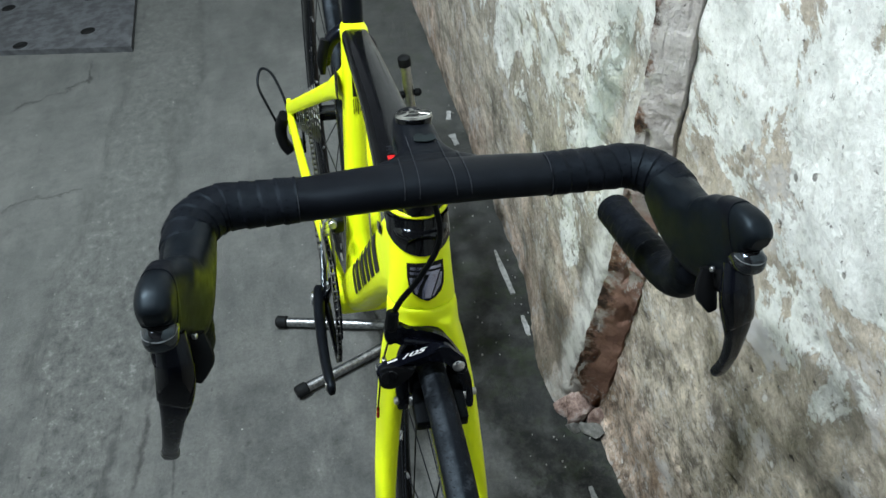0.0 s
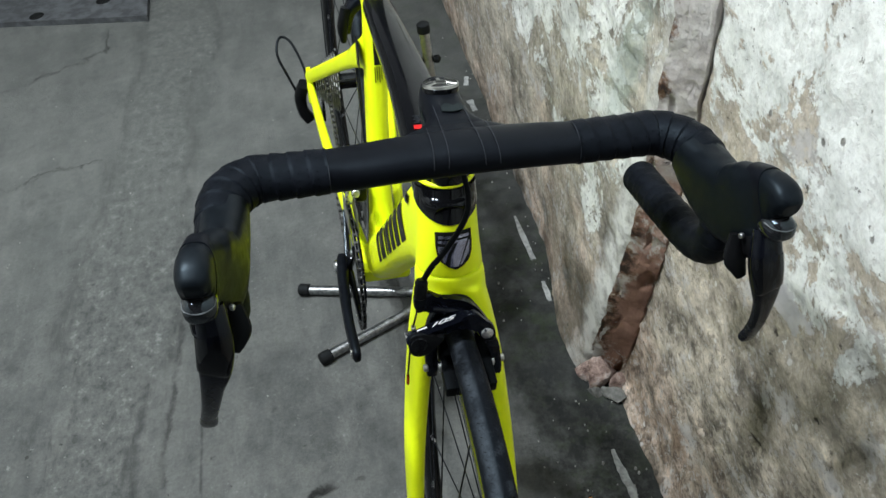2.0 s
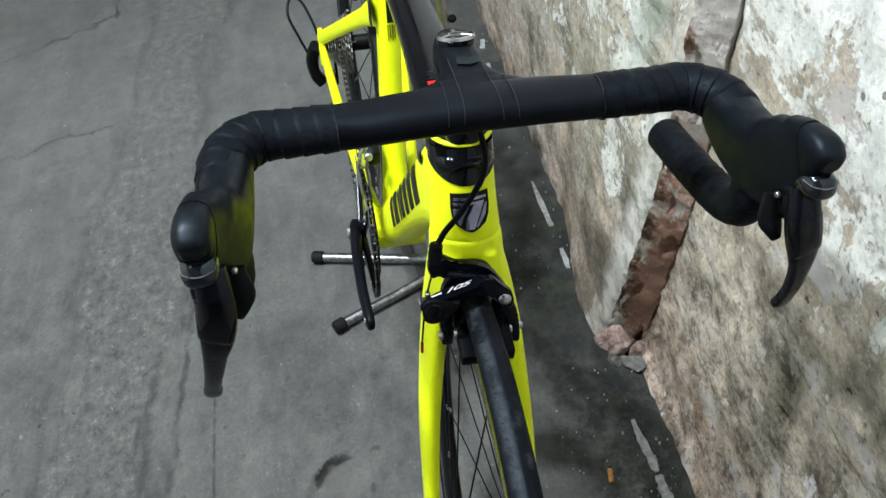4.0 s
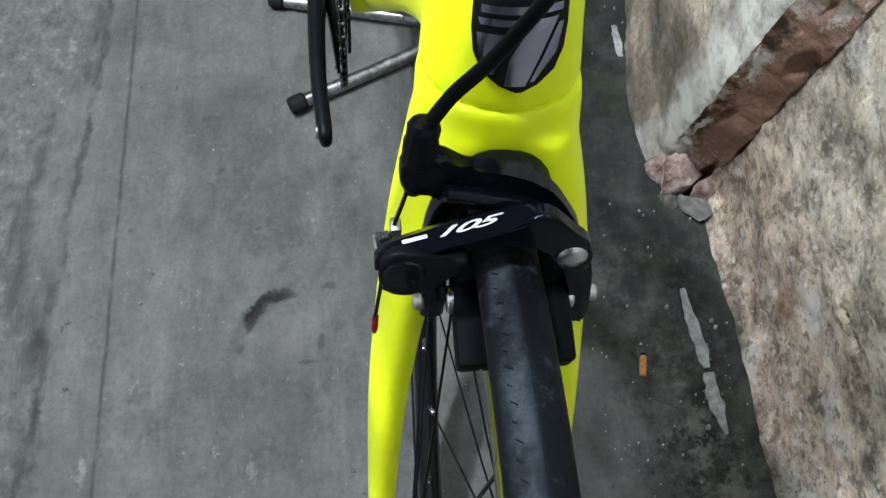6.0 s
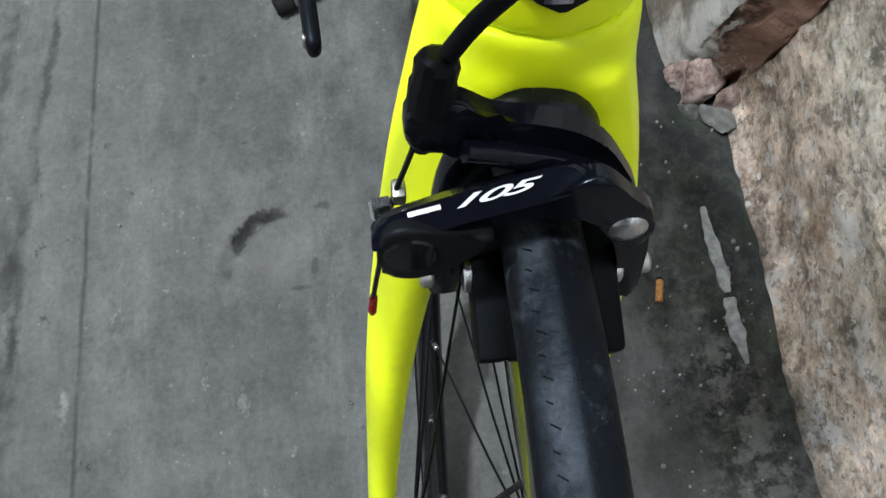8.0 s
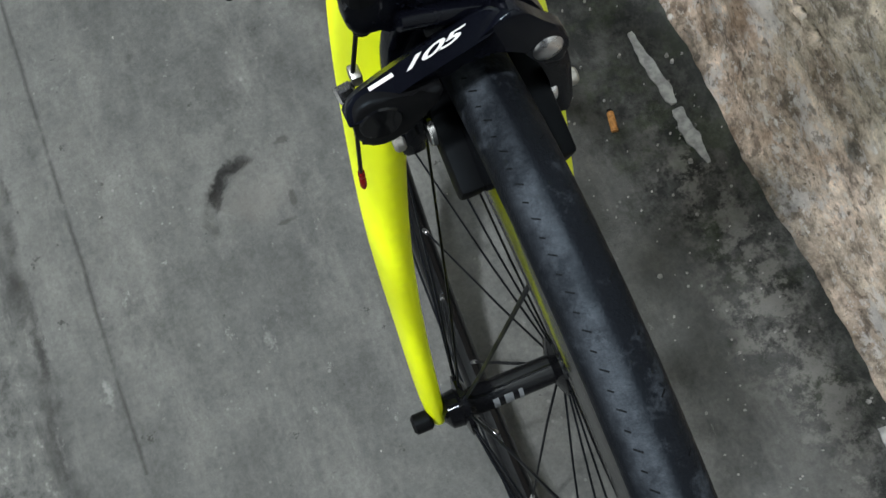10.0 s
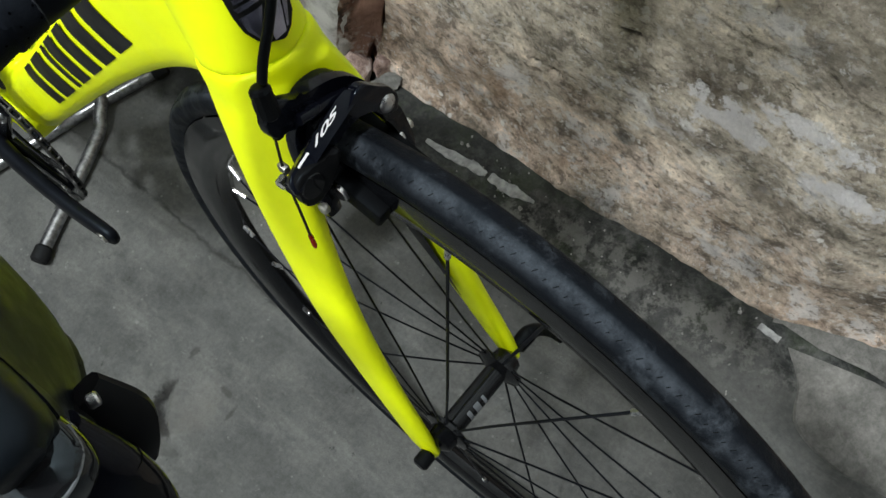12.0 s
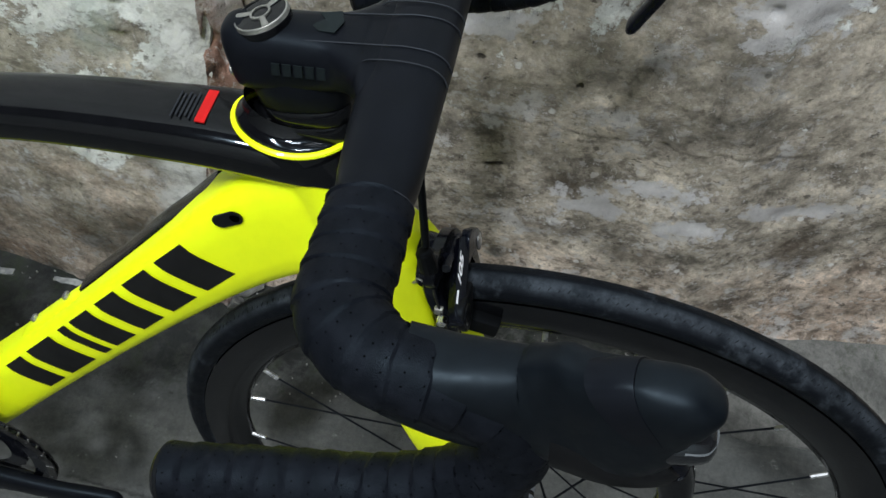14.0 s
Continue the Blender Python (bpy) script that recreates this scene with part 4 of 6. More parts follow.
def build_wheel(name, centre, at, flange, spokes, hub_r, wide, tyre_label):
    c = Vector(centre)
    rim = part(name, lathe([(0.3090, -0.0100), (0.3105, -0.0108), (0.2960, -0.0116), (0.2840, -0.0105), (0.2740, -0.0060), (0.2710, 0.0), (0.2740, 0.0060), (0.2840, 0.0105), (0.2960, 0.0116), (0.3105, 0.0108), (0.3090, 0.0100), (0.304, 0.0)], c, (1, 0, 0), 128), GLOSS_BLACK, bicycle, "black deep-rimmed spoked wheel", at=at)
    sec = []
    for k in range(33):
        a = radians(-128 + 256 * k / 32)
        w = 0.0126 * math.sin(a)
        sec.append((0.3190 + 0.0122 * math.cos(a) + 0.0007 * math.exp(-(w / 0.0022) ** 2), w))
    part("tyre", lathe(sec, c, (1, 0, 0), 160), TYRE, rim, tyre_label)
    if at is not None:
        bm = bmesh.new()
        for k in range(320):
            a = 2 * math.pi * k / 320
            for s in ((-1, 1) if k % 3 == 0 else (-1,)):
                x = s * (0.0070 if k % 2 else 0.0076)
                m = Matrix.Translation(c) @ Matrix.Rotation(a, 4, "X") @ Matrix.Translation((x, 0, 0.3190 + 0.0122 * math.sqrt(1 - (x / 0.0126) ** 2))) @ Matrix.Rotation(math.asin(x / 0.0126), 4, "Y") @ Matrix.Rotation(s * radians(35), 4, "Z")
                block((0.0032 if k % 2 else 0.0022, 0.0005, 0.0003), m, 0.0, bm)
        part("tread_cut", bm, PAD_RUBBER, rim, "small dark tread cuts", smooth=0)
        tagged(rim.children[-1], kind="stuff")
    hub = part("hub", lathe([(0.006, -wide), (0.012, -wide + 0.004), (0.013, -flange - 0.004), (0.021, -flange - 0.002), (0.021, -flange + 0.002), (hub_r, -flange + 0.006), (hub_r, flange - 0.006), (0.021, flange - 0.002), (0.021, flange + 0.002), (0.013, flange + 0.004), (0.012, wide - 0.004), (0.006, wide)], c, (1, 0, 0), 28, closed=False), GLOSS_BLACK, rim, "black alloy hub")
    spoke_mesh, nipple_mesh = [], []
    for s in (-1, 1):
        spoke_mesh.append(finish(loft([(s * flange, 0, 0.018, 0.0012, 0.0008), (s * flange * 0.7, 0, 0.09, 0.0015, 0.0008), (s * 0.002, 0, 0.274, 0.0014, 0.0008)], 6, (1, 0, 0)), "spoke", SATIN_BLACK))
        nipple_mesh.append(finish(rod((s * 0.004, 0, 0.2575), (s * 0.0018, 0, 0.2725), 0.0021, 8, 0.0006), "nipple", STEEL))
    for k in range(spokes):
        for kind, meshes in (("spoke", spoke_mesh), ("nipple", nipple_mesh)):
            ob = new(kind, meshes[k % 2])
            ob.parent = rim
            ob.matrix_basis = Matrix.Translation(c) @ Matrix.Rotation(2 * math.pi * (k - 0.06) / spokes, 4, "X")
    return rim, hub


front_wheel, front_hub = build_wheel("front_wheel", AXLE, STEER, 0.034, 24, 0.0100, 0.050, "black rubber tyre with dusty worn tread")
part("axle_nut", rod(AXLE + Vector((-0.071, 0, 0)), AXLE + Vector((-0.057, 0, 0)), 0.0070, 14, 0.002), PLASTIC, front_wheel, "black quick-release nut")
part("quick_release", loft([(0.058, -0.008, -0.004, 0.007, 0.007), (0.072, -0.008, -0.004, 0.008, 0.008), (0.079, -0.012, 0.0, 0.006, 0.006), (0.081, -0.026, 0.012, 0.005, 0.004), (0.078, -0.038, 0.020, 0.004, 0.003)], 10, (0, 0, 1), steps=4), PLASTIC, front_wheel, "black quick-release lever")
for x0, x1 in ((-0.016, -0.012), (-0.008, -0.002), (0.002, 0.005)):
    bm = bmesh.new()
    a0, a1 = radians(100), radians(150)
    ring = []
    for i in range(7):
        a = a0 + (a1 - a0) * i / 6
        ring.append([bm.verts.new(AXLE + Vector((x, -0.0104 * math.sin(a), -0.0104 * math.cos(a)))) for x in (x0, x1)])
    for p, q in zip(ring, ring[1:]):
        bm.faces.new((p[0], p[1], q[1], q[0]))
    part("hub_print", bm, TAPE_EDGE, front_wheel, "pale print on the hub")

rear_wheel, rear_hub = build_wheel("rear_wheel", REAR, None, 0.026, 24, 0.014, 0.062, "black rubber tyre")

# ---- cockpit ----
cap_c = Vector((0.0005, 0.1678, 0.5112))
bar = part("handlebar", loft([(-0.114, 0.086, 0.497, 0.0170, 0.0145), (-0.100, 0.086, 0.497, 0.0182, 0.0145), (-0.085, 0.086, 0.4975, 0.0200, 0.0135), (-0.045, 0.087, 0.499, 0.0215, 0.0135), (0, 0.087, 0.5, 0.0220, 0.0140), (0.045, 0.087, 0.499, 0.0215, 0.0135), (0.085, 0.086, 0.4975, 0.0200, 0.0135), (0.100, 0.086, 0.497, 0.0182, 0.0145), (0.114, 0.086, 0.497, 0.0170, 0.0145)], 24, (0, 0, 1), 2.5, steps=5), SATIN_BLACK, bicycle, "matt black one-piece aero handlebar", at=BAR_TURN)
bm = loft([(0, 0.1880, 0.489, 0.0100, 0.0170), (0, 0.1835, 0.4895, 0.0150, 0.0205), (0, 0.170, 0.490, 0.0176, 0.0215), (0, 0.150, 0.4915, 0.0182, 0.0205), (0, 0.130, 0.494, 0.0196, 0.0180), (0, 0.121, 0.4955, 0.0240, 0.0162), (0, 0.114, 0.4965, 0.0305, 0.0152), (0, 0.109, 0.4970, 0.0385, 0.0143), (0, 0.104, 0.4980, 0.0490, 0.0136), (0, 0.097, 0.4985, 0.0600, 0.0130), (0, 0.086, 0.499, 0.062, 0.011)], 28, (0, 0, 1), 2.9, steps=4)
stem = part("stem", bm, SATIN_BLACK, bar, "matt black integrated stem")
# the stem's deep column runs down to the headset in three stacked pieces
for name, lo, hi, mat_ in (("stem_column", 0.462, 0.4885, SATIN_BLACK), ("steerer_spacer", 0.4505, 0.4615, GLOSS_BLACK), ("steerer_spacer", 0.436, 0.4500, GLOSS_BLACK)):
    rows_ = []
    for w in (lo, lo + 0.0012, hi - 0.0012, hi):
        edge = 0.0006 if w in (lo, hi) else 0.0
        rear = 0.1735 + (w - 0.450) * 0.25
        rows_.append((0, (rear + 0.1215) / 2, w, (rear - 0.1215) / 2 - edge, 0.0172 - edge))
    part(name, loft(rows_, 30, (1, 0, 0), 2.7), mat_, bar, "glossy black aero spacer" if name != "stem_column" else "deep black stem column")
cap_top = part("stem_cap", lathe([(0.0, -0.004), (0.0152, -0.004), (0.0156, 0.0), (0.0140, 0.0022), (0.0, 0.0030)], cap_c, HEAD, 36, closed=False), GLOSS_BLACK, bar, "black top cap with a silver three-spoke star")
bm = lathe([(0.0143, 0.0024), (0.0153, 0.0014), (0.0155, 0.0004), (0.0151, 0.0026), (0.0143, 0.0030)], cap_c, HEAD, 36)
side = Vector((1, 0, 0))
fore = HEAD.cross(side)
for k in range(3):
    a = radians(90 + 120 * k)
    d = side * math.cos(a) + fore * math.sin(a)
    loft([(*(cap_c + HEAD * 0.0032 + d * 0.005), 0.0014, 0.0006), (*(cap_c + HEAD * 0.0028 + d * 0.0145), 0.0020, 0.0006)], 8, HEAD, 3, bm)
lathe([(0.0046, 0.0026), (0.0060, 0.0026), (0.0060, 0.0036), (0.0046, 0.0036)], cap_c, HEAD, 20, bm)
part("cap_star", bm, DULL_STEEL, cap_top, "silver star ring")
for w in (0.4955, 0.4805):
    part("stem_bolt", rod((-0.0068, 0.1820, w), (-0.0075, 0.1888, w), 0.0034, 14, 0.0010), DULL_STEEL, stem, "small steel pinch bolt")
bm = slab_shape([(-0.009, -0.006), (0.0, -0.009), (0.009, -0.006), (0.007, 0.006), (0.002, 0.0015), (-0.003, 0.008), (-0.008, 0.003)], 0.0006, None, Matrix.Translation((0.002, 0.1330, 0.5118)) @ Matrix.Rotation(radians(-5), 4, "X"))
part("stem_badge", bm, GREY_DECAL, stem, "faint grey emblem")
for k in range(7):
    x0 = 0.160 - k * 0.0062
    bm = slab_shape([(0, 0), (0.0045, 0), (0.0050, 0.008), (0.0005, 0.008)], 0.0006, None, Matrix(((0, 0, -1, -0.0187 - 0.0001 * k), (-1, 0, 0, x0), (0, 1, 0, 0.4900 + 0.0002 * k), (0, 0, 0, 1))))
    part("stem_mark", bm, GREY_DECAL, stem)
for s in (-1, 1):
    for x, back in ((0.0125, 0.150), (0.0240, 0.1105)):
        pts = [(s * (x - 0.001), back, 0.5088), (s * x, 0.104, 0.5128), (s * (x + 0.0005), 0.088, 0.5143), (s * (x + 0.001), 0.074, 0.5127), (s * (x + 0.0015), 0.0667, 0.5075), (s * (x + 0.002), 0.0648, 0.501)]
        part("moulding_line", pipe(pts, 0.0004, 6, 5), LINE_GREY, stem)


def bar_path(s):
    return [((0.091 if s > 0 else -0.1045), 0.086, 0.497), (s * 0.135, 0.086, 0.497), (s * 0.163, 0.0845, 0.497), (s * 0.1820, 0.0655, 0.496), (s * 0.1872, 0.036, 0.493), (s * 0.188, 0.014, 0.481), (s * 0.189, 0.006, 0.459),
            (s * 0.191, 0.013, 0.436), (s * 0.194, 0.036, 0.4165), (s * 0.197, 0.068, 0.4035), (s * 0.198, 0.120, 0.3930), (s * 0.200, 0.173, 0.3830)]


def oval(i, across, upward):
    """The top of the bar is flattened fore and aft and turns round towards the bend."""
    k = min(1.0, max(0.0, (84 - i) / 50))
    return across * (1 + 0.17 * k) + upward * (1 - 0.11 * k)


def build_tape(s):
    """Overlapping turns of tape: each turn swells and steps down onto the next."""
    path = [Vector(p) for p in spline(bar_path(s), 26)]
    bm = bmesh.new()
    run, side, rings = 0.0, Vector((0, 1, 0)), []
    n = 22
    for i, p in enumerate(path):
        d = (path[min(i + 1, len(path) - 1)] - path[max(i - 1, 0)]).normalized()
        if i:
            run += (p - path[i - 1]).length
        side = (side - d * side.dot(d)).normalized()
        top = d.cross(side)
        ring = []
        for k in range(n):
            a = 2 * math.pi * k / n
            turn = (run / 0.0135 + 0.16 * math.sin(a + s)) % 1.0
            r = 0.0158 + 0.0014 * max(0.0, 1 - i / 120) + 0.0020 * math.exp(-((i - 70) / 34) ** 2) + 0.0011 * turn
            ring.append(bm.verts.new(p + oval(i, side * math.cos(a), top * math.sin(a)) * r))
        rings.append(ring)
    for a, b in zip(rings, rings[1:]):
        for k in range(n):
            bm.faces.new((a[k], a[(k + 1) % n], b[(k + 1) % n], b[k]))
    bm.faces.new(rings[0])
    bm.faces.new(rings[-1])
    return bm, path


def punched(s, path):
    """Rows of tiny holes across each turn of the tape, as dark discs a hair proud of it."""
    bm = bmesh.new()
    run, side, last = 0.0, Vector((0, 1, 0)), -1.0
    for i in range(1, len(path) - 2):
        d = (path[i + 1] - path[i - 1]).normalized()
        run += (path[i] - path[i - 1]).length
        side = (side - d * side.dot(d)).normalized()
        top = d.cross(side)
        if run - last < 0.0066:
            continue
        last = run
        odd = int(run / 0.0066) % 2
        for k in range(20):
            a = 2 * math.pi * (k + 0.5 * odd) / 20
            if (k + odd) % 5 == 4:
                continue
            turn = (run / 0.0135 + 0.16 * math.sin(a + s)) % 1.0
            r = 0.0158 + 0.0014 * max(0.0, 1 - i / 120) + 0.0020 * math.exp(-((i - 70) / 34) ** 2) + 0.0011 * turn + 0.00015
            n = oval(i, side * math.cos(a), top * math.sin(a))
            e = n.cross(d)
            bm.faces.new([bm.verts.new(path[i] + n * r + (e * math.cos(q) + d * math.sin(q)) * 0.00045) for q in (0, 1.047, 2.094, 3.142, 4.189, 5.236)])
    return bm


for s in (-1, 1):
    bm, path = build_tape(s)
    tape = part("bar_tape", bm, TAPE, bar, "black perforated bar tape", smooth=30)
    ring = [path[0] + oval(0, Vector((0, math.cos(a), 0)), Vector((0, 0, math.sin(a)))) * 0.0171 for a in [2 * math.pi * k / 36 for k in range(37)]]
    part("tape_edge", pipe(ring, 0.0004, 6), LINE_GREY, bar, "pale finishing edge of the tape")
    part("perforation", punched(s, path), HOLE, tape, "rows of small punched holes", smooth=0)
    tagged(tape.children[-1], kind="stuff")
    d = (path[-1] - path[-3]).normalized()
    part("bar_plug", rod(path[-1] - d * 0.004, path[-1] + d * 0.004, 0.0168, 22, 0.003), PLASTIC, bar, "black bar end plug")
    out = 0.0014 if s > 0 else -0.0085
    tip = 0.0015 if s > 0 else -0.0060
    bm = loft([(s * 0.183, 0.058, 0.4930, 0.0177, 0.0192), (s * 0.1845, 0.032, 0.4870, 0.0172, 0.0262), (s * 0.1855, 0.003, 0.4870, 0.0152, 0.0300), (s * 0.1862 + out * 0.35, -0.013, 0.4950, 0.0134, 0.0315), (s * 0.1878 + out * 0.8, -0.027, 0.5060, 0.0130, 0.0315), (s * 0.1897 + out, -0.040, 0.5205, 0.0118, 0.0225), (s * 0.1908 + out, -0.0495, 0.5265, 0.0118, 0.0160), (s * 0.1912 + out, -0.0570, 0.5275, 0.0102, 0.0105), (s * 0.1912 + out, -0.0615, 0.5265, 0.0060, 0.0062)], 30, (0, 0, 1), 2.8, steps=5)
    hood = part("brake_hood", bm, RUBBER, bar, "black rubber brake hood")
    bm = loft([(s * 0.1890 + out, -0.0335, 0.5145, 0.0122, 0.0275), (s * 0.1894 + out, -0.0380, 0.5190, 0.0122, 0.0243), (s * 0.1899 + out, -0.0420, 0.5218, 0.0121, 0.0219)], 30, (0, 0, 1), 2.8, steps=2)
    part("hood_band", bm, SATIN_BLACK, hood, "smooth raised band round the hood's knob")
    nose = part("hood_nose", loft([(s * 0.1905 + out, -0.040, 0.5050, 0.0110, 0.0110), (s * 0.1905 + out, -0.053, 0.5070, 0.0115, 0.0105), (s * 0.1910 + out, -0.0610, 0.5080, 0.0098, 0.0085), (s * 0.1910 + out, -0.0645, 0.5085, 0.0056, 0.005)], 18, (0, 0, 1), 2.4, steps=4), LENS, hood, "glossy dark name plate")
    part("plate_edge", pipe([(s * 0.1905 + out - 0.0108, -0.0530, 0.5115), (s * 0.1910 + out - 0.0085, -0.0612, 0.5115), (s * 0.1910 + out, -0.0648, 0.5110), (s * 0.1910 + out + 0.0085, -0.0612, 0.5115), (s * 0.1905 + out + 0.0108, -0.0530, 0.5115)], 0.0005, 6, 5), TAPE_EDGE, nose, "bright edge of the plate")
    part("lever_body", loft([(s * 0.188 + out * 0.4, -0.010, 0.478, 0.0125, 0.016), (s * 0.189 + out * 0.8, -0.030, 0.480, 0.0125, 0.017), (s * 0.1895 + out, -0.046, 0.485, 0.0115, 0.013), (s * 0.1895 + out, -0.053, 0.490, 0.0095, 0.008)], 14, (0, 0, 1), 2.6, steps=3), PLASTIC, hood)
    lever = part("brake_lever", loft([(s * 0.1885 + out * 0.8, -0.046, 0.500, 0.0098, 0.0065), (s * 0.1890 + out * 0.7, -0.055, 0.480, 0.0118, 0.0072), (s * 0.1925 + out * 0.6, -0.060, 0.457, 0.0112, 0.0064), (s * 0.1965 + tip, -0.058, 0.437, 0.0082, 0.0055), (s * 0.2020 + tip, -0.051, 0.410, 0.0064, 0.0050), (s * 0.2065 + tip, -0.042, 0.388, 0.0060, 0.0047), (s * 0.2085 + tip, -0.036, 0.375, 0.0066, 0.0046), (s * 0.2090 + tip, -0.034, 0.3695, 0.0042, 0.003)], 18, (0, -1, 0.3), 2.6, steps=5), BRAKE_BLACK, hood, "black brake lever blade")
    part("lever_joint", loft([(s * 0.1890 + out * 0.7, -0.0535, 0.4815, 0.0124, 0.0080), (s * 0.1905 + out * 0.65, -0.0580, 0.4690, 0.0125, 0.0078), (s * 0.1930 + out * 0.6, -0.0600, 0.4570, 0.0118, 0.0070), (s * 0.1938 + out * 0.6, -0.0602, 0.4545, 0.0108, 0.0055)], 16, (0, -1, 0.3), 2.8, steps=3), GLOSS_BLACK, lever, "glossy black upper blade")
    part("pivot_pin", rod((s * 0.1760 + out * 0.8, -0.0400, 0.4900), (s * 0.1730 + out * 0.8, -0.0410, 0.4900), 0.0022, 10, 0.0006), STEEL, hood, "small steel pivot pin")
    part("shift_paddle", loft([(s * 0.1765 + out * 0.7, -0.034, 0.486, 0.007, 0.0035), (s * 0.1745 + out * 0.7, -0.040, 0.470, 0.009, 0.0040), (s * 0.1770 + out * 0.6, -0.044, 0.462, 0.0065, 0.0033), (s * 0.180 + out * 0.6, -0.046, 0.455, 0.004, 0.0025)], 12, (0, -1, 0.3), 2.4, steps=4), PLASTIC, hood, "black shift paddle behind the blade")

# ---- front brake ----
PLATE_E, PLATE_N = Vector((0, 0.17, 0.985)), Vector((0, -0.985, 0.17))


def plate(outline, at, thick, bevel, steps=3, m=None):
    """A machined arm: an outline of (across, up) on the plane that faces forward and up, with rounded edges."""
    m = m or Matrix.Translation(at) @ Matrix((Vector((1, 0, 0)), PLATE_E, PLATE_N)).transposed().to_4x4()
    pts = spline([(x, y, 0.0) for x, y in outline + outline[:1]], steps)[:-1]
    bm = slab_shape([(p[0], p[1]) for p in pts], thick, None, m @ Matrix.Translation((0, 0, -thick)))
    bm.faces.ensure_lookup_table()
    face = bm.faces[1]
    bmesh.ops.bevel(bm, geom=list(face.edges), offset=bevel, segments=3, profile=0.6, affect="EDGES", clamp_overlap=True)
    bmesh.ops.recalc_face_normals(bm, faces=bm.faces[:])
    return bm


ARM = [(-0.0508, -0.0060), (-0.0490, -0.0030), (-0.0405, 0.0005), (-0.0291, 0.0035), (-0.0182, 0.0060), (-0.0087, 0.0085), (-0.0019, 0.0115), (0.0067, 0.0165), (0.0120, 0.0150), (0.0195, 0.0070), (0.0262, 0.0000), (0.0281, -0.0080), (0.0272, -0.0154), (0.0232, -0.0165), (0.0177, -0.0131), (0.0131, -0.0069),
       (0.0086, 0.0000), (-0.0009, 0.0008), (-0.0132, 0.0008), (-0.0200, -0.0020), (-0.0260, -0.0060), (-0.0320, -0.0110), (-0.0400, -0.0150), (-0.0480, -0.0120)]
ARM_AT = Vector((0, 0.0520, 0.336))
# the printed upper facet of the arm leans back
FACET_X = Vector((0.966, 0.10, 0.23)).normalized()
FACET_E = Vector((0, 0.766, 0.643))
FACET_E = (FACET_E - FACET_X * FACET_E.dot(FACET_X)).normalized()
FACET = Matrix.Translation((-0.0200, 0.0545, 0.3445)) @ Matrix((FACET_X, FACET_E, FACET_X.cross(FACET_E))).transposed().to_4x4()
brake = part("front_brake", plate(ARM, ARM_AT, 0.0055, 0.0018), BRAKE_BLACK, bicycle, "black dual-pivot calliper brake", smooth=50, at=STEER)
part("printed_facet", plate([(-0.0330, -0.0040), (-0.0310, 0.0005), (-0.0260, 0.0028), (-0.0100, 0.0040), (0.0120, 0.0046), (0.0240, 0.0040), (0.0270, -0.0020), (0.0200, -0.0040), (-0.0080, -0.0042), (-0.0230, -0.0052), (-0.0320, -0.0060)], None, 0.0070, 0.0012, m=FACET), BRAKE_BLACK, brake, "glossy black facet with white print", smooth=50)
CABLE_ARM = [(-0.0409, 0.0150), (-0.0383, 0.0200), (-0.0296, 0.0206), (-0.0254, 0.0194), (-0.0181, 0.0146), (-0.0080, 0.0125), (0.0027, 0.0087), (0.0129, 0.0014), (0.0205, -0.0098), (0.0262, -0.0215), (0.0200, -0.0235), (0.0113, -0.0131), (-0.0004, -0.0086), (-0.0133, -0.0030), (-0.0211, 0.0009), (-0.0285, 0.0036), (-0.0364, 0.0018), (-0.0408, 0.0076)]
part("cable_arm", plate(CABLE_ARM, (0, 0.066, 0.347), 0.0070, 0.0028), BRAKE_BLACK, brake, smooth=50)
part("arm_ridge", loft([(-0.0260, 0.0640, 0.3550, 0.0030, 0.0030), (-0.0150, 0.0645, 0.3510, 0.0034, 0.0034), (0.0000, 0.0645, 0.3455, 0.0036, 0.0036), (0.0130, 0.0630, 0.3380, 0.0036, 0.0038), (0.0200, 0.0600, 0.3300, 0.0030, 0.0030)], 10, (0, -1, 0.2), 2.4, steps=4), BRAKE_BLACK, brake, "rounded rib along the upper arm")
part("pad_arm", plate([(0.0185, 0.0150), (0.0290, 0.0150), (0.0325, 0.0080), (0.0345, -0.0075), (0.0352, -0.0240), (0.0330, -0.0262), (0.0290, -0.0255), (0.0250, -0.0030)], (0, 0.0540, 0.302), 0.008, 0.002), BRAKE_BLACK, brake, smooth=50)
part("crown_cover", loft([(-0.004, 0.096, 0.326, 0.0215, 0.0120), (-0.004, 0.084, 0.330, 0.0215, 0.0165), (-0.004, 0.076, 0.332, 0.0190, 0.0165), (-0.004, 0.070, 0.333, 0.0140, 0.0130), (-0.004, 0.066, 0.333, 0.0070, 0.0070)], 26, (0, 0, 1), 2.1, steps=4), BRAKE_BLACK, brake, "black domed brake mount")
part("pad_arm", loft([(-0.0120, 0.077, 0.3420, 0.0080, 0.0060), (-0.0230, 0.073, 0.3280, 0.0070, 0.0060), (-0.0275, 0.066, 0.3080, 0.0060, 0.0055), (-0.0280, 0.060, 0.2880, 0.0058, 0.0050), (-0.0280, 0.058, 0.2780, 0.0050, 0.0045)], 12, (0, -1, 0.3), 3.4, steps=4), BRAKE_BLACK, brake)
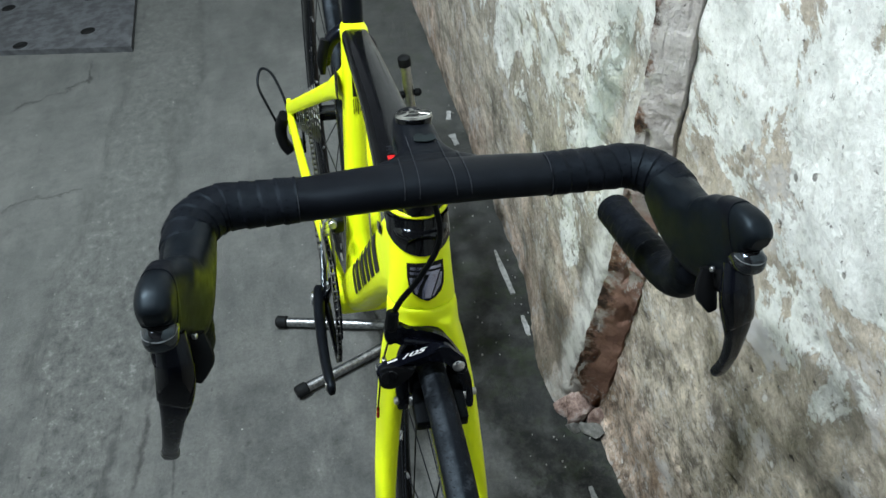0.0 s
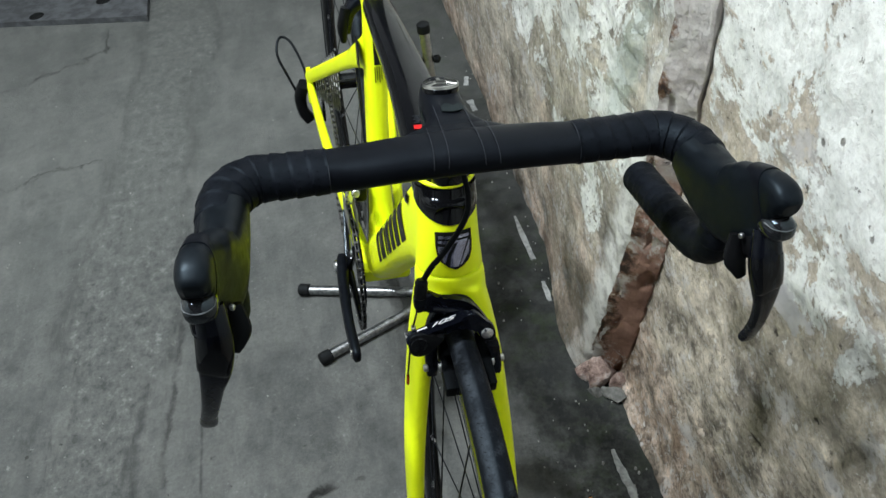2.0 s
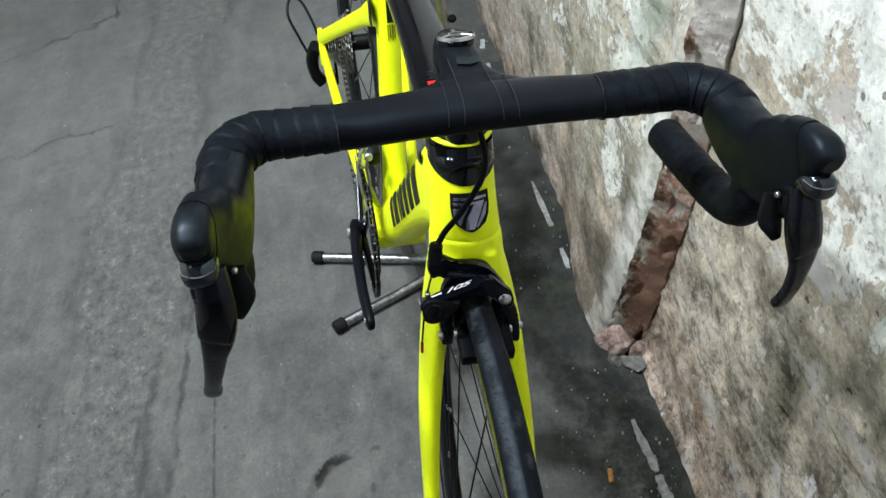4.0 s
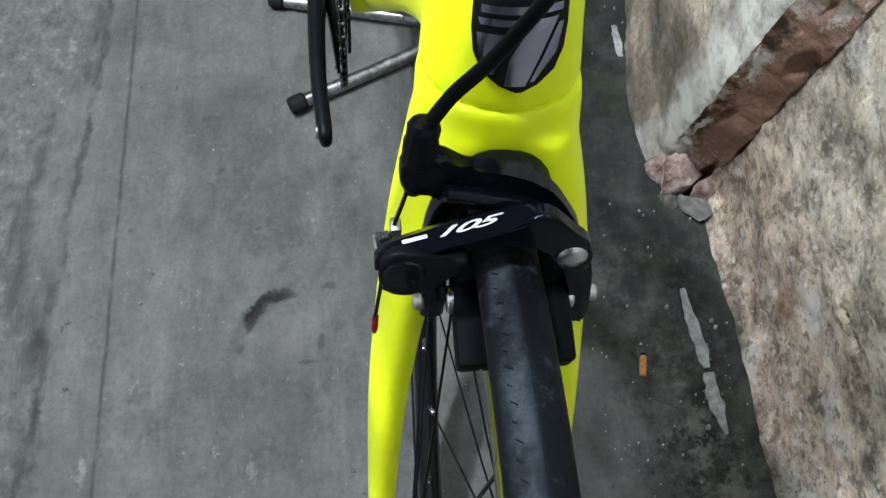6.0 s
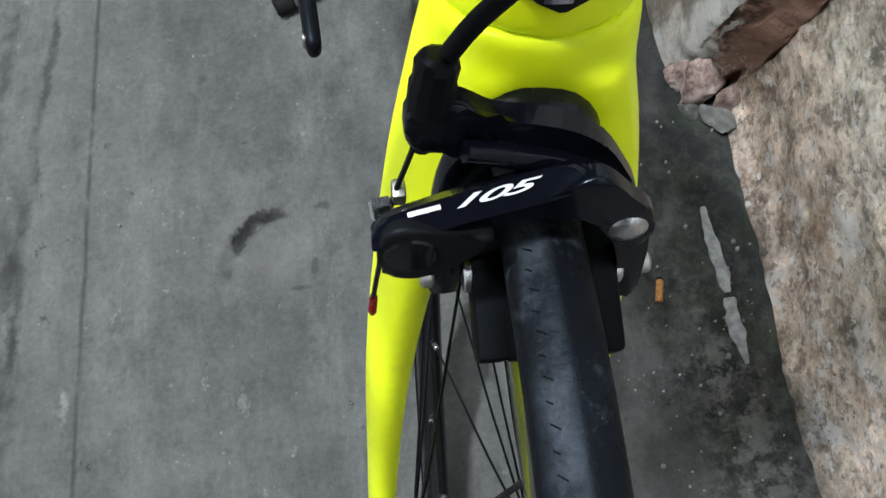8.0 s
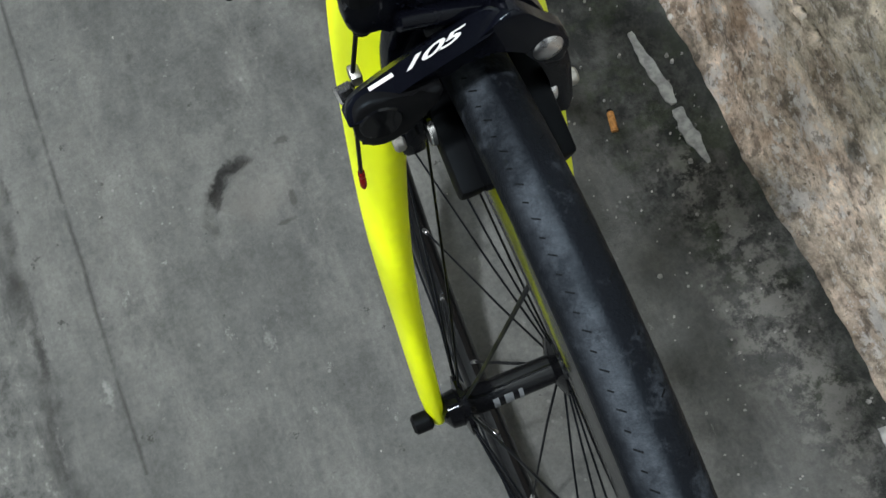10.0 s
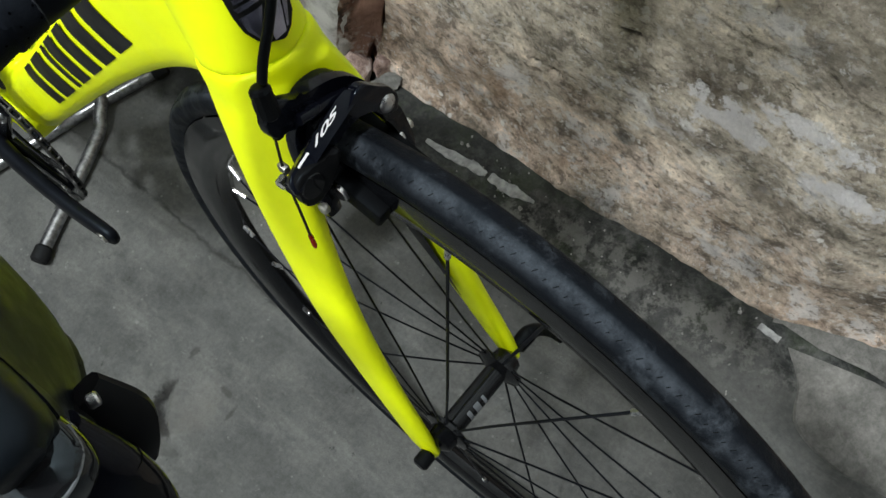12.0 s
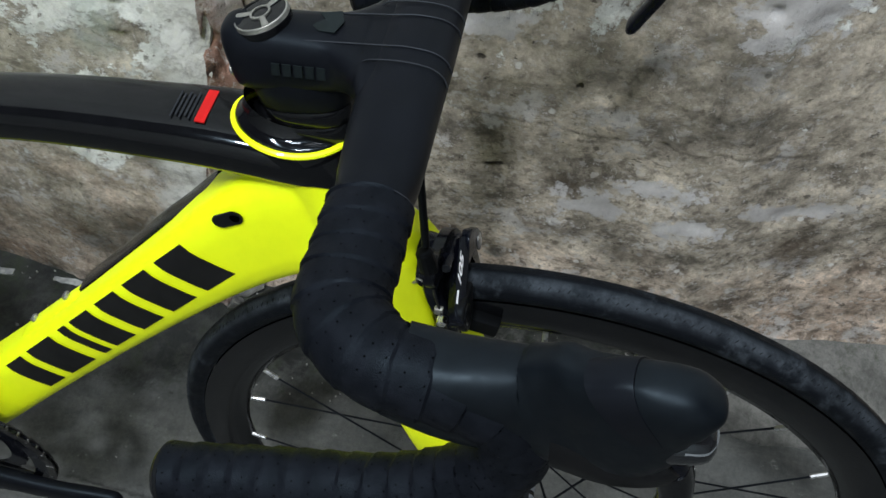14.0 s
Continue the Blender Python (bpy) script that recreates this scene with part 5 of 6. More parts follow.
cam_lever = part("cam_lever", plate([(-0.0495, -0.0060), (-0.0480, 0.0010), (-0.0420, 0.0040), (-0.0340, 0.0025), (-0.0260, -0.0005), (-0.0190, -0.0010), (-0.0185, -0.0050), (-0.0240, -0.0105), (-0.0310, -0.0168), (-0.0380, -0.0205), (-0.0455, -0.0190), (-0.0492, -0.0130)], ARM_AT + Vector((0, -0.0040, 0.001)), 0.0050, 0.0026), PLASTIC, brake, "black release cam", smooth=60)
part("cam_boss", lathe([(0.0, 0.0016), (0.0070, 0.0014), (0.0082, 0.0002), (0.0084, -0.0020), (0.0, -0.0020)], ARM_AT + Vector((-0.0405, -0.0045, -0.0065)), PLATE_N, 26, closed=False), GLOSS_BLACK, cam_lever, "round cam boss")
barrel_dir = Vector((0.12, 0.22, 0.96)).normalized()
barrel_at = Vector((-0.0350, 0.0722, 0.3610))
part("barrel", lathe([(0.0042, 0.0), (0.0058, 0.0015), (0.0061, 0.010), (0.0055, 0.012), (0.0057, 0.0165), (0.0046, 0.0182), (0.003, 0.0190)], barrel_at, barrel_dir, 12, closed=False), PLASTIC, brake, "black ribbed barrel adjuster", smooth=25)
part("cable_stop", rod(barrel_at - barrel_dir * 0.0135, barrel_at + barrel_dir * 0.001, 0.0030, 12, 0.001), PLASTIC, brake)
part("brake_wire", pipe([tuple(barrel_at), (-0.0395, 0.0685, 0.345), (-0.0450, 0.0620, 0.328), (-0.0490, 0.0540, 0.303), (-0.0510, 0.0500, 0.290)], 0.0008, 6, 4), WIRE, brake, "bare dark steel brake wire")
part("wire_cap", lathe([(0.0008, 0), (0.0013, 0.001), (0.0014, 0.004), (0.0010, 0.005), (0.0014, 0.006), (0.0014, 0.010), (0.0008, 0.012)], (-0.0508, 0.0505, 0.2905), (-0.06, -0.16, -0.9), 10, closed=False), RED_CAP, brake, "red crimped wire end")
part("anchor_bolt", rod((-0.0505, 0.0620, 0.3270), (-0.0440, 0.0625, 0.3280), 0.0036, 6, 0.0010), STEEL, brake, "steel cable anchor bolt", smooth=20)
part("anchor_washer", block((0.004, 0.006, 0.006), Matrix.Translation((-0.0425, 0.0650, 0.3320)), 0.001), DULL_STEEL, brake)
part("pivot_bolt", lathe([(0.0, 0.0022), (0.0030, 0.0020), (0.0054, 0.0010), (0.0060, 0.0), (0.0, -0.001)], (0.0206, 0.0515, 0.3290), (0, -0.985, 0.17), 24, closed=False), STEEL, brake, "domed steel pivot bolt")
for s, bx in ((-1, -0.0345), (1, 0.0370)):
    part("shoe_bolt", rod((bx - s * 0.003, 0.056, 0.2890), (bx + s * 0.0015, 0.056, 0.2890), 0.0036, 12, 0.001), DULL_STEEL, brake, "steel pad bolt")
    part("shoe_washer", rod((s * 0.0255 + 0.003, 0.056, 0.2890), (s * 0.0225 + 0.003, 0.056, 0.2890), 0.006, 16, 0.0006), STEEL, brake)
    part("brake_pad", block((0.0105, 0.056, 0.0150), Matrix.Translation((s * 0.0180 + 0.003, 0.056, 0.2880)) @ Matrix.Rotation(radians(12), 4, "X"), 0.002), PAD_RUBBER, brake, "black brake pad holder")
bm = pipe([(-0.026 + 0.0006 * k, 0.083 + 0.006 * math.sin(k * 1.57), 0.330 + 0.006 * math.cos(k * 1.57)) for k in range(12)], 0.0011, 6, 3)
part("return_spring", bm, DULL_STEEL, brake)
text = bpy.data.curves.new("mark", "FONT")
text.space_character = 0.88
text.body, text.size, text.shear, text.extrude, text.offset = "105", 0.0080, 0.45, 0.0002, 0.00012
text_ob = new("mark", text)
bpy.context.view_layer.update()
mark_mesh = bpy.data.meshes.new_from_object(text_ob.evaluated_get(bpy.context.evaluated_depsgraph_get()))
bpy.data.objects.remove(text_ob)
mark_mesh.materials.clear()
mark_mesh.materials.append(WHITE_INK)
mark = new("number_mark", mark_mesh)
mark.parent = brake
mark.matrix_basis = FACET @ Matrix.Translation((-0.0112, 0.0004, 0.0001)) @ Matrix.Diagonal((2.05, 0.52, 1, 1))
tagged(mark, "white printed number 105")
part("maker_bar", block((0.0090, 0.0013, 0.0006), FACET @ Matrix.Translation((-0.0168, 0.0019, 0.0)), 0.0), WHITE_INK, brake, "small white print")
part("brake_cable", pipe([(0.000, 0.098, 0.488), (0.003, 0.089, 0.474), (0.006, 0.085, 0.458), (0.006, 0.0855, 0.440), (0.000, 0.086, 0.422), (-0.014, 0.082, 0.402), (-0.0260, 0.0785, 0.390), (-0.0325, 0.0765, 0.380)], 0.0026, 10, 8), PLASTIC, bar, "black brake cable housing")

# ---- frame prints ----
panel = part("down_tube_panel", loft([(0.0085, 0.2250, 0.3680, 0.0105, 0.0015), (0.0085, 0.2330, 0.3590, 0.0105, 0.0026), (0.0085, 0.2520, 0.3385, 0.0105, 0.0026), (0.0085, 0.2757, 0.3150, 0.0105, 0.0026), (0.0085, 0.3185, 0.2680, 0.0105, 0.0026), (0.0085, 0.3625, 0.2220, 0.0105, 0.0026), (0.0085, 0.3680, 0.2160, 0.0105, 0.0015)], 16, (0, 0.716, 0.698), 3.0, steps=5), GLOSS_BLACK, frame_part, "black strip along the tube's upper face")
for k in range(9):
    p = Vector((-0.0018, 0.262, 0.3305)) + Vector((0, -0.698, 0.716)) * (-0.0050 * k)
    part("small_print", block((0.0005, 0.0034, 0.0022), Matrix.Translation(p) @ Matrix.Rotation(radians(-45), 4, "X"), 0.0), GREY_DECAL, panel)
boss = part("bottle_boss", loft([(0, 0.3640, 0.2150, 0.006, 0.002), (0, 0.3700, 0.2110, 0.009, 0.0050), (0, 0.4350, 0.1465, 0.009, 0.0050), (0, 0.4420, 0.1380, 0.006, 0.002)], 12, (0, 0.716, 0.698), 3.0, steps=3), YELLOW, frame_part, "raised yellow bottle mount")
for v, w in ((0.3820, 0.2060), (0.4260, 0.1620)):
    part("bottle_bolt", rod((0, v, w), (0, v + 0.0029, w + 0.0028), 0.0040, 12, 0.001), STEEL, boss, "small steel bolt")

DT = Vector((0, -0.698, 0.716))
DN = Vector((0, 0.716, 0.698))
DT0 = Vector((0, 0.4470, 0.0925))


def tube_print(x0, x1, y0, y1, lean=0.010, proud=0.0006):
    """A slanted plain patch wrapped on the drive side of the down tube."""
    bm = bmesh.new()
    grid = []
    for j in range(7):
        y = y0 + (y1 - y0) * j / 6
        u = -(0.0248 * (1 - (abs(y) / 0.033) ** 3.4) ** (1 / 3.4) + proud)
        sh = lean * (1 - (y - y0) / (y1 - y0))
        grid.append([bm.verts.new(DT0 + DT * (x + sh) + DN * y + Vector((u, 0, 0))) for x in (x0, (x0 + x1) / 2, x1)])
    for a, b in zip(grid, grid[1:]):
        for i in range(2):
            bm.faces.new((a[i], a[i + 1], b[i + 1], b[i]))
    return bm


run = 0.0
for wide in (0.040, 0.058, 0.016, 0.040, 0.040, 0.043, 0.046):
    part("frame_mark", tube_print(run, run + wide * 0.80, -0.0165, 0.0245), DECAL_BLACK, bicycle, "large plain black block print")
    run += wide + 0.0060
part("down_tube_strip", loft([(0, 0.232, 0.3520, 0.0165, 0.0022), (0, 0.30, 0.2720, 0.0165, 0.0022), (0, 0.375, 0.1965, 0.0165, 0.0022)], 12, (0, 0.7, 0.7), 3.5, steps=3), SATIN_BLACK, bicycle, "matt black strip on the tube's upper face")
part("bottle_boss", loft([(0, 0.385, 0.1860, 0.0150, 0.0055), (0, 0.46, 0.1105, 0.0150, 0.0050)], 12, (0, 0.7, 0.7), 3.5, steps=2), YELLOW, bicycle)
turn = radians(28)
oval_pts = [(0.0058 * (1 if math.cos(a) > 0 else -1) + 0.0056 * math.cos(a), 0.0056 * math.sin(a)) for a in (2 * math.pi * (k + 0.5) / 24 for k in range(24))]
oval_pts = [(u * math.cos(turn) - v * math.sin(turn), u * math.sin(turn) + v * math.cos(turn)) for u, v in oval_pts]
cable_port = part("cable_port", slab_shape(oval_pts, 0.0012, None, Matrix(((0, 0, -1, -0.0240), (-1, 0, 0, 0.2065), (0, 1, 0, 0.3685), (0, 0, 0, 1)))), GLOSS_BLACK, bicycle, "black oval cable port")
part("port_hole", rod((-0.0240, 0.2010, 0.3714), (-0.0254, 0.2010, 0.3714), 0.0034, 16), HOLE, cable_port, "dark cable hole")
part("warning_stripe", block((0.027, 0.0062, 0.0010), Matrix.Translation((-0.001, 0.2125, 0.4429)) @ Matrix.Rotation(radians(1), 4, "X"), 0.0), RED_INK, bicycle, "red stripe print")
for k in range(5):
    part("small_print", block((0.022 - 0.004 * (k % 2), 0.0010, 0.0006), Matrix.Translation((-0.002, 0.2195 + 0.0028 * k, 0.4431)), 0.0), LINE_GREY, bicycle, "small grey print" if k == 0 else "")
part("seat_tube_patch", block((0.0012, 0.026, 0.040), Matrix.Translation((-0.0163, 0.622, 0.300)) @ Matrix.Rotation(radians(-10), 4, "X"), 0.0), DECAL_BLACK, bicycle, "black patch and lines of print")
for k in range(3):
    part("small_print", block((0.0012, 0.0022, 0.050 - 0.006 * k), Matrix.Translation((-0.0163, 0.604 + 0.009 * k, 0.240)) @ Matrix.Rotation(radians(-10), 4, "X"), 0.0), DECAL_BLACK, bicycle)

# ---- seat post, rear brake ----
part("seat_post", loft([(0.012, 0.640, 0.372, 0.0140, 0.0185), (0.015, 0.668, 0.500, 0.0135, 0.0180), (0.017, 0.690, 0.600, 0.0130, 0.0170)], 18, (0, -1, 0), 2.4, steps=3), SATIN_BLACK, bicycle, "matt black seat post")
rear_brake = part("rear_brake", loft([(-0.0240, 0.6900, 0.2980, 0.008, 0.010), (-0.0160, 0.6900, 0.3280, 0.009, 0.010), (0.0040, 0.6900, 0.3440, 0.010, 0.011), (0.0240, 0.6900, 0.3400, 0.010, 0.011), (0.0420, 0.6900, 0.3210, 0.009, 0.010), (0.0460, 0.6900, 0.2910, 0.007, 0.009)], 12, (0, -1, 0), 2.6, steps=4), BRAKE_BLACK, bicycle, "black rear calliper brake")
part("release_lever", loft([(-0.0220, 0.6850, 0.3360, 0.007, 0.007), (-0.0280, 0.6820, 0.3080, 0.008, 0.008), (-0.0280, 0.6800, 0.2860, 0.004, 0.004)], 10, (0, -1, 0), 2.2, steps=3), PLASTIC, rear_brake)
part("pad_bolt", rod((-0.0320, 0.6900, 0.2940), (-0.0240, 0.6900, 0.2940), 0.005, 10, 0.001), STEEL, rear_brake)

part("frame_label", block((0.012, 0.0012, 0.034), Matrix.Translation((0.0090, 0.6015, 0.3080)) @ Matrix.Rotation(radians(-10), 4, "X"), 0.0), DECAL_BLACK, frame_part, "black printed block on the seat tube")
for k in range(4):
    part("small_print", block((0.0009, 0.0010, 0.022 - 0.004 * (k % 2)), Matrix.Translation((0.0035 + 0.0030 * k, 0.5970, 0.2770 + 0.002 * (k % 2))) @ Matrix.Rotation(radians(-10), 4, "X"), 0.0), DECAL_BLACK, frame_part)

# ---- drive train ----
def toothed(r, teeth, u, half, depth=0.0035, inner=None):
    inner = inner if inner is not None else r * 0.62
    bm = bmesh.new()
    n = teeth * 2
    ring = []
    for k in range(n):
        a = 2 * math.pi * k / n
        ro = r if k % 2 else r - depth
        ring.append([bm.verts.new((u + h, rr * math.cos(a), rr * math.sin(a))) for h, rr in ((-half, inner), (-half, ro), (half, ro), (half, inner))])
    for k in range(n):
        a, b = ring[k], ring[(k + 1) % n]
        for i in range(4):
            bm.faces.new((a[i], a[(i + 1) % 4], b[(i + 1) % 4], b[i]))
    return bm


def build_crankset():
    at = Matrix.Translation(BB)
    crank = part("crankset", loft([(-0.064, 0.012, 0.002, 0.008, 0.017), (-0.066, 0.0, 0.0, 0.009, 0.0190), (-0.070, -0.045, -0.004, 0.0085, 0.0160), (-0.072, -0.110, -0.010, 0.0075, 0.0140), (-0.070, -0.160, -0.0145, 0.0070, 0.0130), (-0.069, -0.176, -0.0160, 0.0060, 0.0110), (-0.068, -0.181, -0.0165, 0.003, 0.006)], 16, (0, 0, 1), 3.0, steps=4), SATIN_BLACK, bicycle, "black crank arm with two chainrings", at=at)
    part("chainring", toothed(0.1010, 50, -0.0475, 0.0014, inner=0.080), BRAKE_BLACK, crank, "black toothed chainring")
    part("chainring", toothed(0.0690, 34, -0.0400, 0.0014, inner=0.052), BRAKE_BLACK, crank, "smaller toothed chainring")
    for k in range(4):
        a = radians(35 + 90 * k)
        d = Vector((0, math.cos(a), math.sin(a)))
        part("spider_arm", loft([(*(d * 0.012 + Vector((-0.056, 0, 0))), 0.010, 0.006), (*(d * 0.058 + Vector((-0.052, 0, 0))), 0.008, 0.005), (*(d * 0.088 + Vector((-0.050, 0, 0))), 0.008, 0.004)], 10, (1, 0, 0), 3), GLOSS_BLACK, crank)
        part("chainring_bolt", rod(d * 0.080 + Vector((-0.056, 0, 0)), d * 0.080 + Vector((-0.052, 0, 0)), 0.004, 10, 0.0008), STEEL, crank)
    part("axle_cap", rod((-0.079, 0, 0), (-0.070, 0, 0), 0.011, 20, 0.002), STEEL, crank, "steel axle cap")
    part("pedal_eye", lathe([(0.0042, -0.0775), (0.0070, -0.0775), (0.0070, -0.0755), (0.0042, -0.0755)], (0, -0.168, -0.0152), (1, 0, 0), 18), DULL_STEEL, crank)
    return crank


build_crankset()


def build_chain():
    bm = bmesh.new()
    path = []
    r = 0.0985
    for k in range(26):
        a = radians(78 + 200 * k / 25)
        path.append(Vector((-0.0475, BB.y + r * math.cos(a), BB.z + r * math.sin(a))))
    top = [Vector((-0.040, REAR.y, REAR.z + 0.042)).lerp(path[0], k / 30) for k in range(30)]
    low = [path[-1].lerp(Vector((-0.045, REAR.y + 0.02, REAR.z - 0.115)), k / 30) for k in range(1, 31)]
    pts = [Vector(p) for p in spline([tuple(p) for p in (top + path + low)[::3]], 16)]
    run, last, n = 0.0, pts[0], 0
    for p, q in zip(pts, pts[1:]):
        run += (q - p).length
        if run >= 0.0127:
            mid, d = (last + q) / 2, (q - last).normalized()
            x = d.cross(Vector((1, 0, 0))).normalized()
            m = Matrix.Translation(mid) @ Matrix((Vector((1, 0, 0)), d, x)).transposed().to_4x4()
            wide = 0.0056 if n % 2 else 0.0040
            for sgn in (-1, 1):
                block((0.0010, 0.0165, 0.0080), m @ Matrix.Translation((sgn * wide / 2, 0, 0)), 0.0, bm)
            rod(q - Vector((0.0034, 0, 0)), q + Vector((0.0034, 0, 0)), 0.0026, 8, 0.0, bm)
            run, last, n = 0.0, q, n + 1
    return bm


part("chain", build_chain(), CHAIN_STEEL, bicycle, "dark steel roller chain")
for k in range(11):
    r = 0.0550 - 0.0030 * k
    part("sprocket", toothed(r, int(r * 500), -0.020 - 0.0037 * k, 0.0008, inner=0.017), DULL_STEEL, rear_wheel, "steel cassette sprocket" if k == 0 else "", at=Matrix.Translation(REAR))
mech = part("rear_derailleur", loft([(-0.078, 0.962, 0.060, 0.010, 0.012), (-0.086, 0.972, 0.030, 0.011, 0.013), (-0.084, 0.972, 0.0, 0.010, 0.016), (-0.072, 0.968, -0.020, 0.010, 0.012)], 12, (0, -1, 0), 2.8, steps=4), PLASTIC, bicycle, "black rear derailleur")
part("pulley_cage", block((0.005, 0.024, 0.095), Matrix.Translation((-0.052, 0.972, -0.045)) @ Matrix.Rotation(radians(12), 4, "X"), 0.004), PLASTIC, mech)
for w in (-0.005, -0.085):
    part("pulley", toothed(0.021, 11, -0.046, 0.002, inner=0.004), PLASTIC, mech, at=Matrix.Translation((0, 0.972, w)))
part("gear_cable", pipe([(-0.071, 0.945, 0.072), (-0.076, 0.975, 0.092), (-0.092, 1.015, 0.118), (-0.110, 1.030, 0.120), (-0.118, 1.010, 0.098), (-0.104, 0.985, 0.066), (-0.092, 0.972, 0.040)], 0.0024, 8, 8), PLASTIC, bicycle, "looped black gear cable housing")
shifter = part("front_derailleur", block((0.018, 0.030, 0.030), Matrix.Translation((-0.030, 0.575, 0.105)) @ Matrix.Rotation(radians(15), 4, "X"), 0.005), PLASTIC, bicycle, "black and steel front derailleur")
part("cage_plate", block((0.0014, 0.075, 0.030), Matrix.Translation((-0.0535, 0.565, 0.072)) @ Matrix.Rotation(radians(-6), 4, "X"), 0.0), DULL_STEEL, shifter)
part("cage_plate", block((0.0014, 0.075, 0.034), Matrix.Translation((-0.0405, 0.565, 0.074)) @ Matrix.Rotation(radians(-6), 4, "X"), 0.0), DULL_STEEL, shifter)
part("clamp_bolt", rod((-0.040, 0.552, 0.118), (-0.040, 0.540, 0.122), 0.006, 12, 0.0015), STEEL, shifter, "domed steel bolt")
part("link_arm", loft([(-0.036, 0.575, 0.118, 0.006, 0.005), (-0.046, 0.568, 0.108, 0.006, 0.005), (-0.050, 0.562, 0.090, 0.006, 0.004)], 8, (0, -1, 0), 3), STEEL, shifter)

# ---- floor stand ----
stand = tagged(new("bicycle_stand"), "silver tubular bicycle stand with black rubber feet on the floor", "bicycle stand")
stand.location = (0.07, 1.21, 0)


def stand_part(name, pts, r, material, label="", n=14, steps=0):
    shifted = [tuple(Vector(p) - Vector((0.07, 1.21, 0))) for p in pts]
    return part(name, pipe(shifted, r, n, steps), material, stand, label)


def foot(parent, a, b):
    a, b = Vector(a) - Vector((0.07, 1.21, 0)), Vector(b) - Vector((0.07, 1.21, 0))
    d = (b - a).normalized()
    part("rubber_foot", rod(a - d * 0.004, a + d * 0.020, 0.0122, 18, 0.003), CAP_RUBBER, parent, "black rubber foot cap")


leg = stand_part("leg", [(-0.158, 1.298, 0.0135), (0.085, 1.215, 0.0135), (0.175, 1.180, 0.0135)], 0.0092, TUBE_STEEL, "silver steel tube")
foot(leg, (-0.163, 1.300, 0.0135), (0.07, 1.215, 0.0165))
foot(leg, (0.180, 1.178, 0.0135), (0.07, 1.215, 0.0165))
leg = stand_part("leg", [(-0.134, 1.107, 0.0135), (0.03, 1.172, 0.0135), (0.066, 1.195, 0.019), (0.100, 1.235, 0.0235), (0.168, 1.400, 0.0235)], 0.0092, TUBE_STEEL, "silver steel tube", steps=5)
foot(leg, (-0.138, 1.105, 0.0135), (0.03, 1.172, 0.0165))
post = stand_part("post", [(0.167, 1.398, 0.012), (0.166, 1.398, 0.25), (0.165, 1.398, 0.475)], 0.0095, DULL_STEEL, "upright steel post")
top = Vector((0.165, 1.398, 0.475)) - Vector((0.07, 1.21, 0))
part("post_cap", lathe([(0.0, 0.010), (0.008, 0.009), (0.0115, 0.006), (0.0115, -0.009), (0.0100, -0.010)], top, (0, 0, 1), 20, closed=False), CAP_RUBBER, post, "black plastic cap")
for z, s in ((0.41, -1), (0.41, 1), (0.36, -1)):
    c = Vector((0.166, 1.398, z)) - Vector((0.07, 1.21, 0))
    part("clamp_knob", lathe([(0.003, 0.008), (0.007, 0.011), (0.0075, 0.018), (0.004, 0.022), (0.0, 0.023)], c, (s, -0.2, 0), 12, closed=False), CAP_RUBBER, post)
hook_at = [(0.166, 1.398, 0.41), (0.148, 1.404, 0.405), (0.118, 1.410, 0.400), (0.106, 1.412, 0.408)]
stand_part("hook", hook_at, 0.006, DULL_STEEL, "steel hook under the frame", steps=4)

# ---- ground details ----
def slab_cover():
    bm = slab_shape([(0, 0), (-0.62, 0.20), (-0.75, 0.62), (-0.02, 0.62)], 0.022)
    return bm


cover = tagged(new("floor_plate", finish(slab_cover(), "floor_plate", SLAB, 30)), "grey cover slab with small dark holes, raised above the floor", "cover slab")
cover.location = (-0.545, 2.650, -0.004)
for x, y in ((-0.15, 0.17), (-0.36, 0.15), (-0.17, 0.44), (-0.45, 0.47)):
    part("hole", lathe([(0.0, 0.0224), (0.020, 0.0224), (0.022, 0.0234), (0.0235, 0.0226), (0.0235, 0.018), (0.0, 0.018)], (x, y, 0), (0, 0, 1), 20, closed=False), CAP_RUBBER, cover, "dark lifting hole")
butt = tagged(new("cigarette_butt"), "flattened tan cigarette butt on the damp concrete", "litter")
butt.matrix_world = pose(0.244, 0.698, 0.0052, 0, 0, 78)
part("filter", loft([(-0.0125, 0, 0, 0.0040, 0.0036), (0.0090, 0, 0, 0.0040, 0.0034), (0.0105, 0, 0, 0.0030, 0.0028)], 12), BUTT, butt)
part("burnt_end", loft([(0.0106, 0, 0, 0.0034, 0.0030), (0.0135, 0.0004, 0, 0.0026, 0.0022)], 10), CAP_RUBBER, butt)


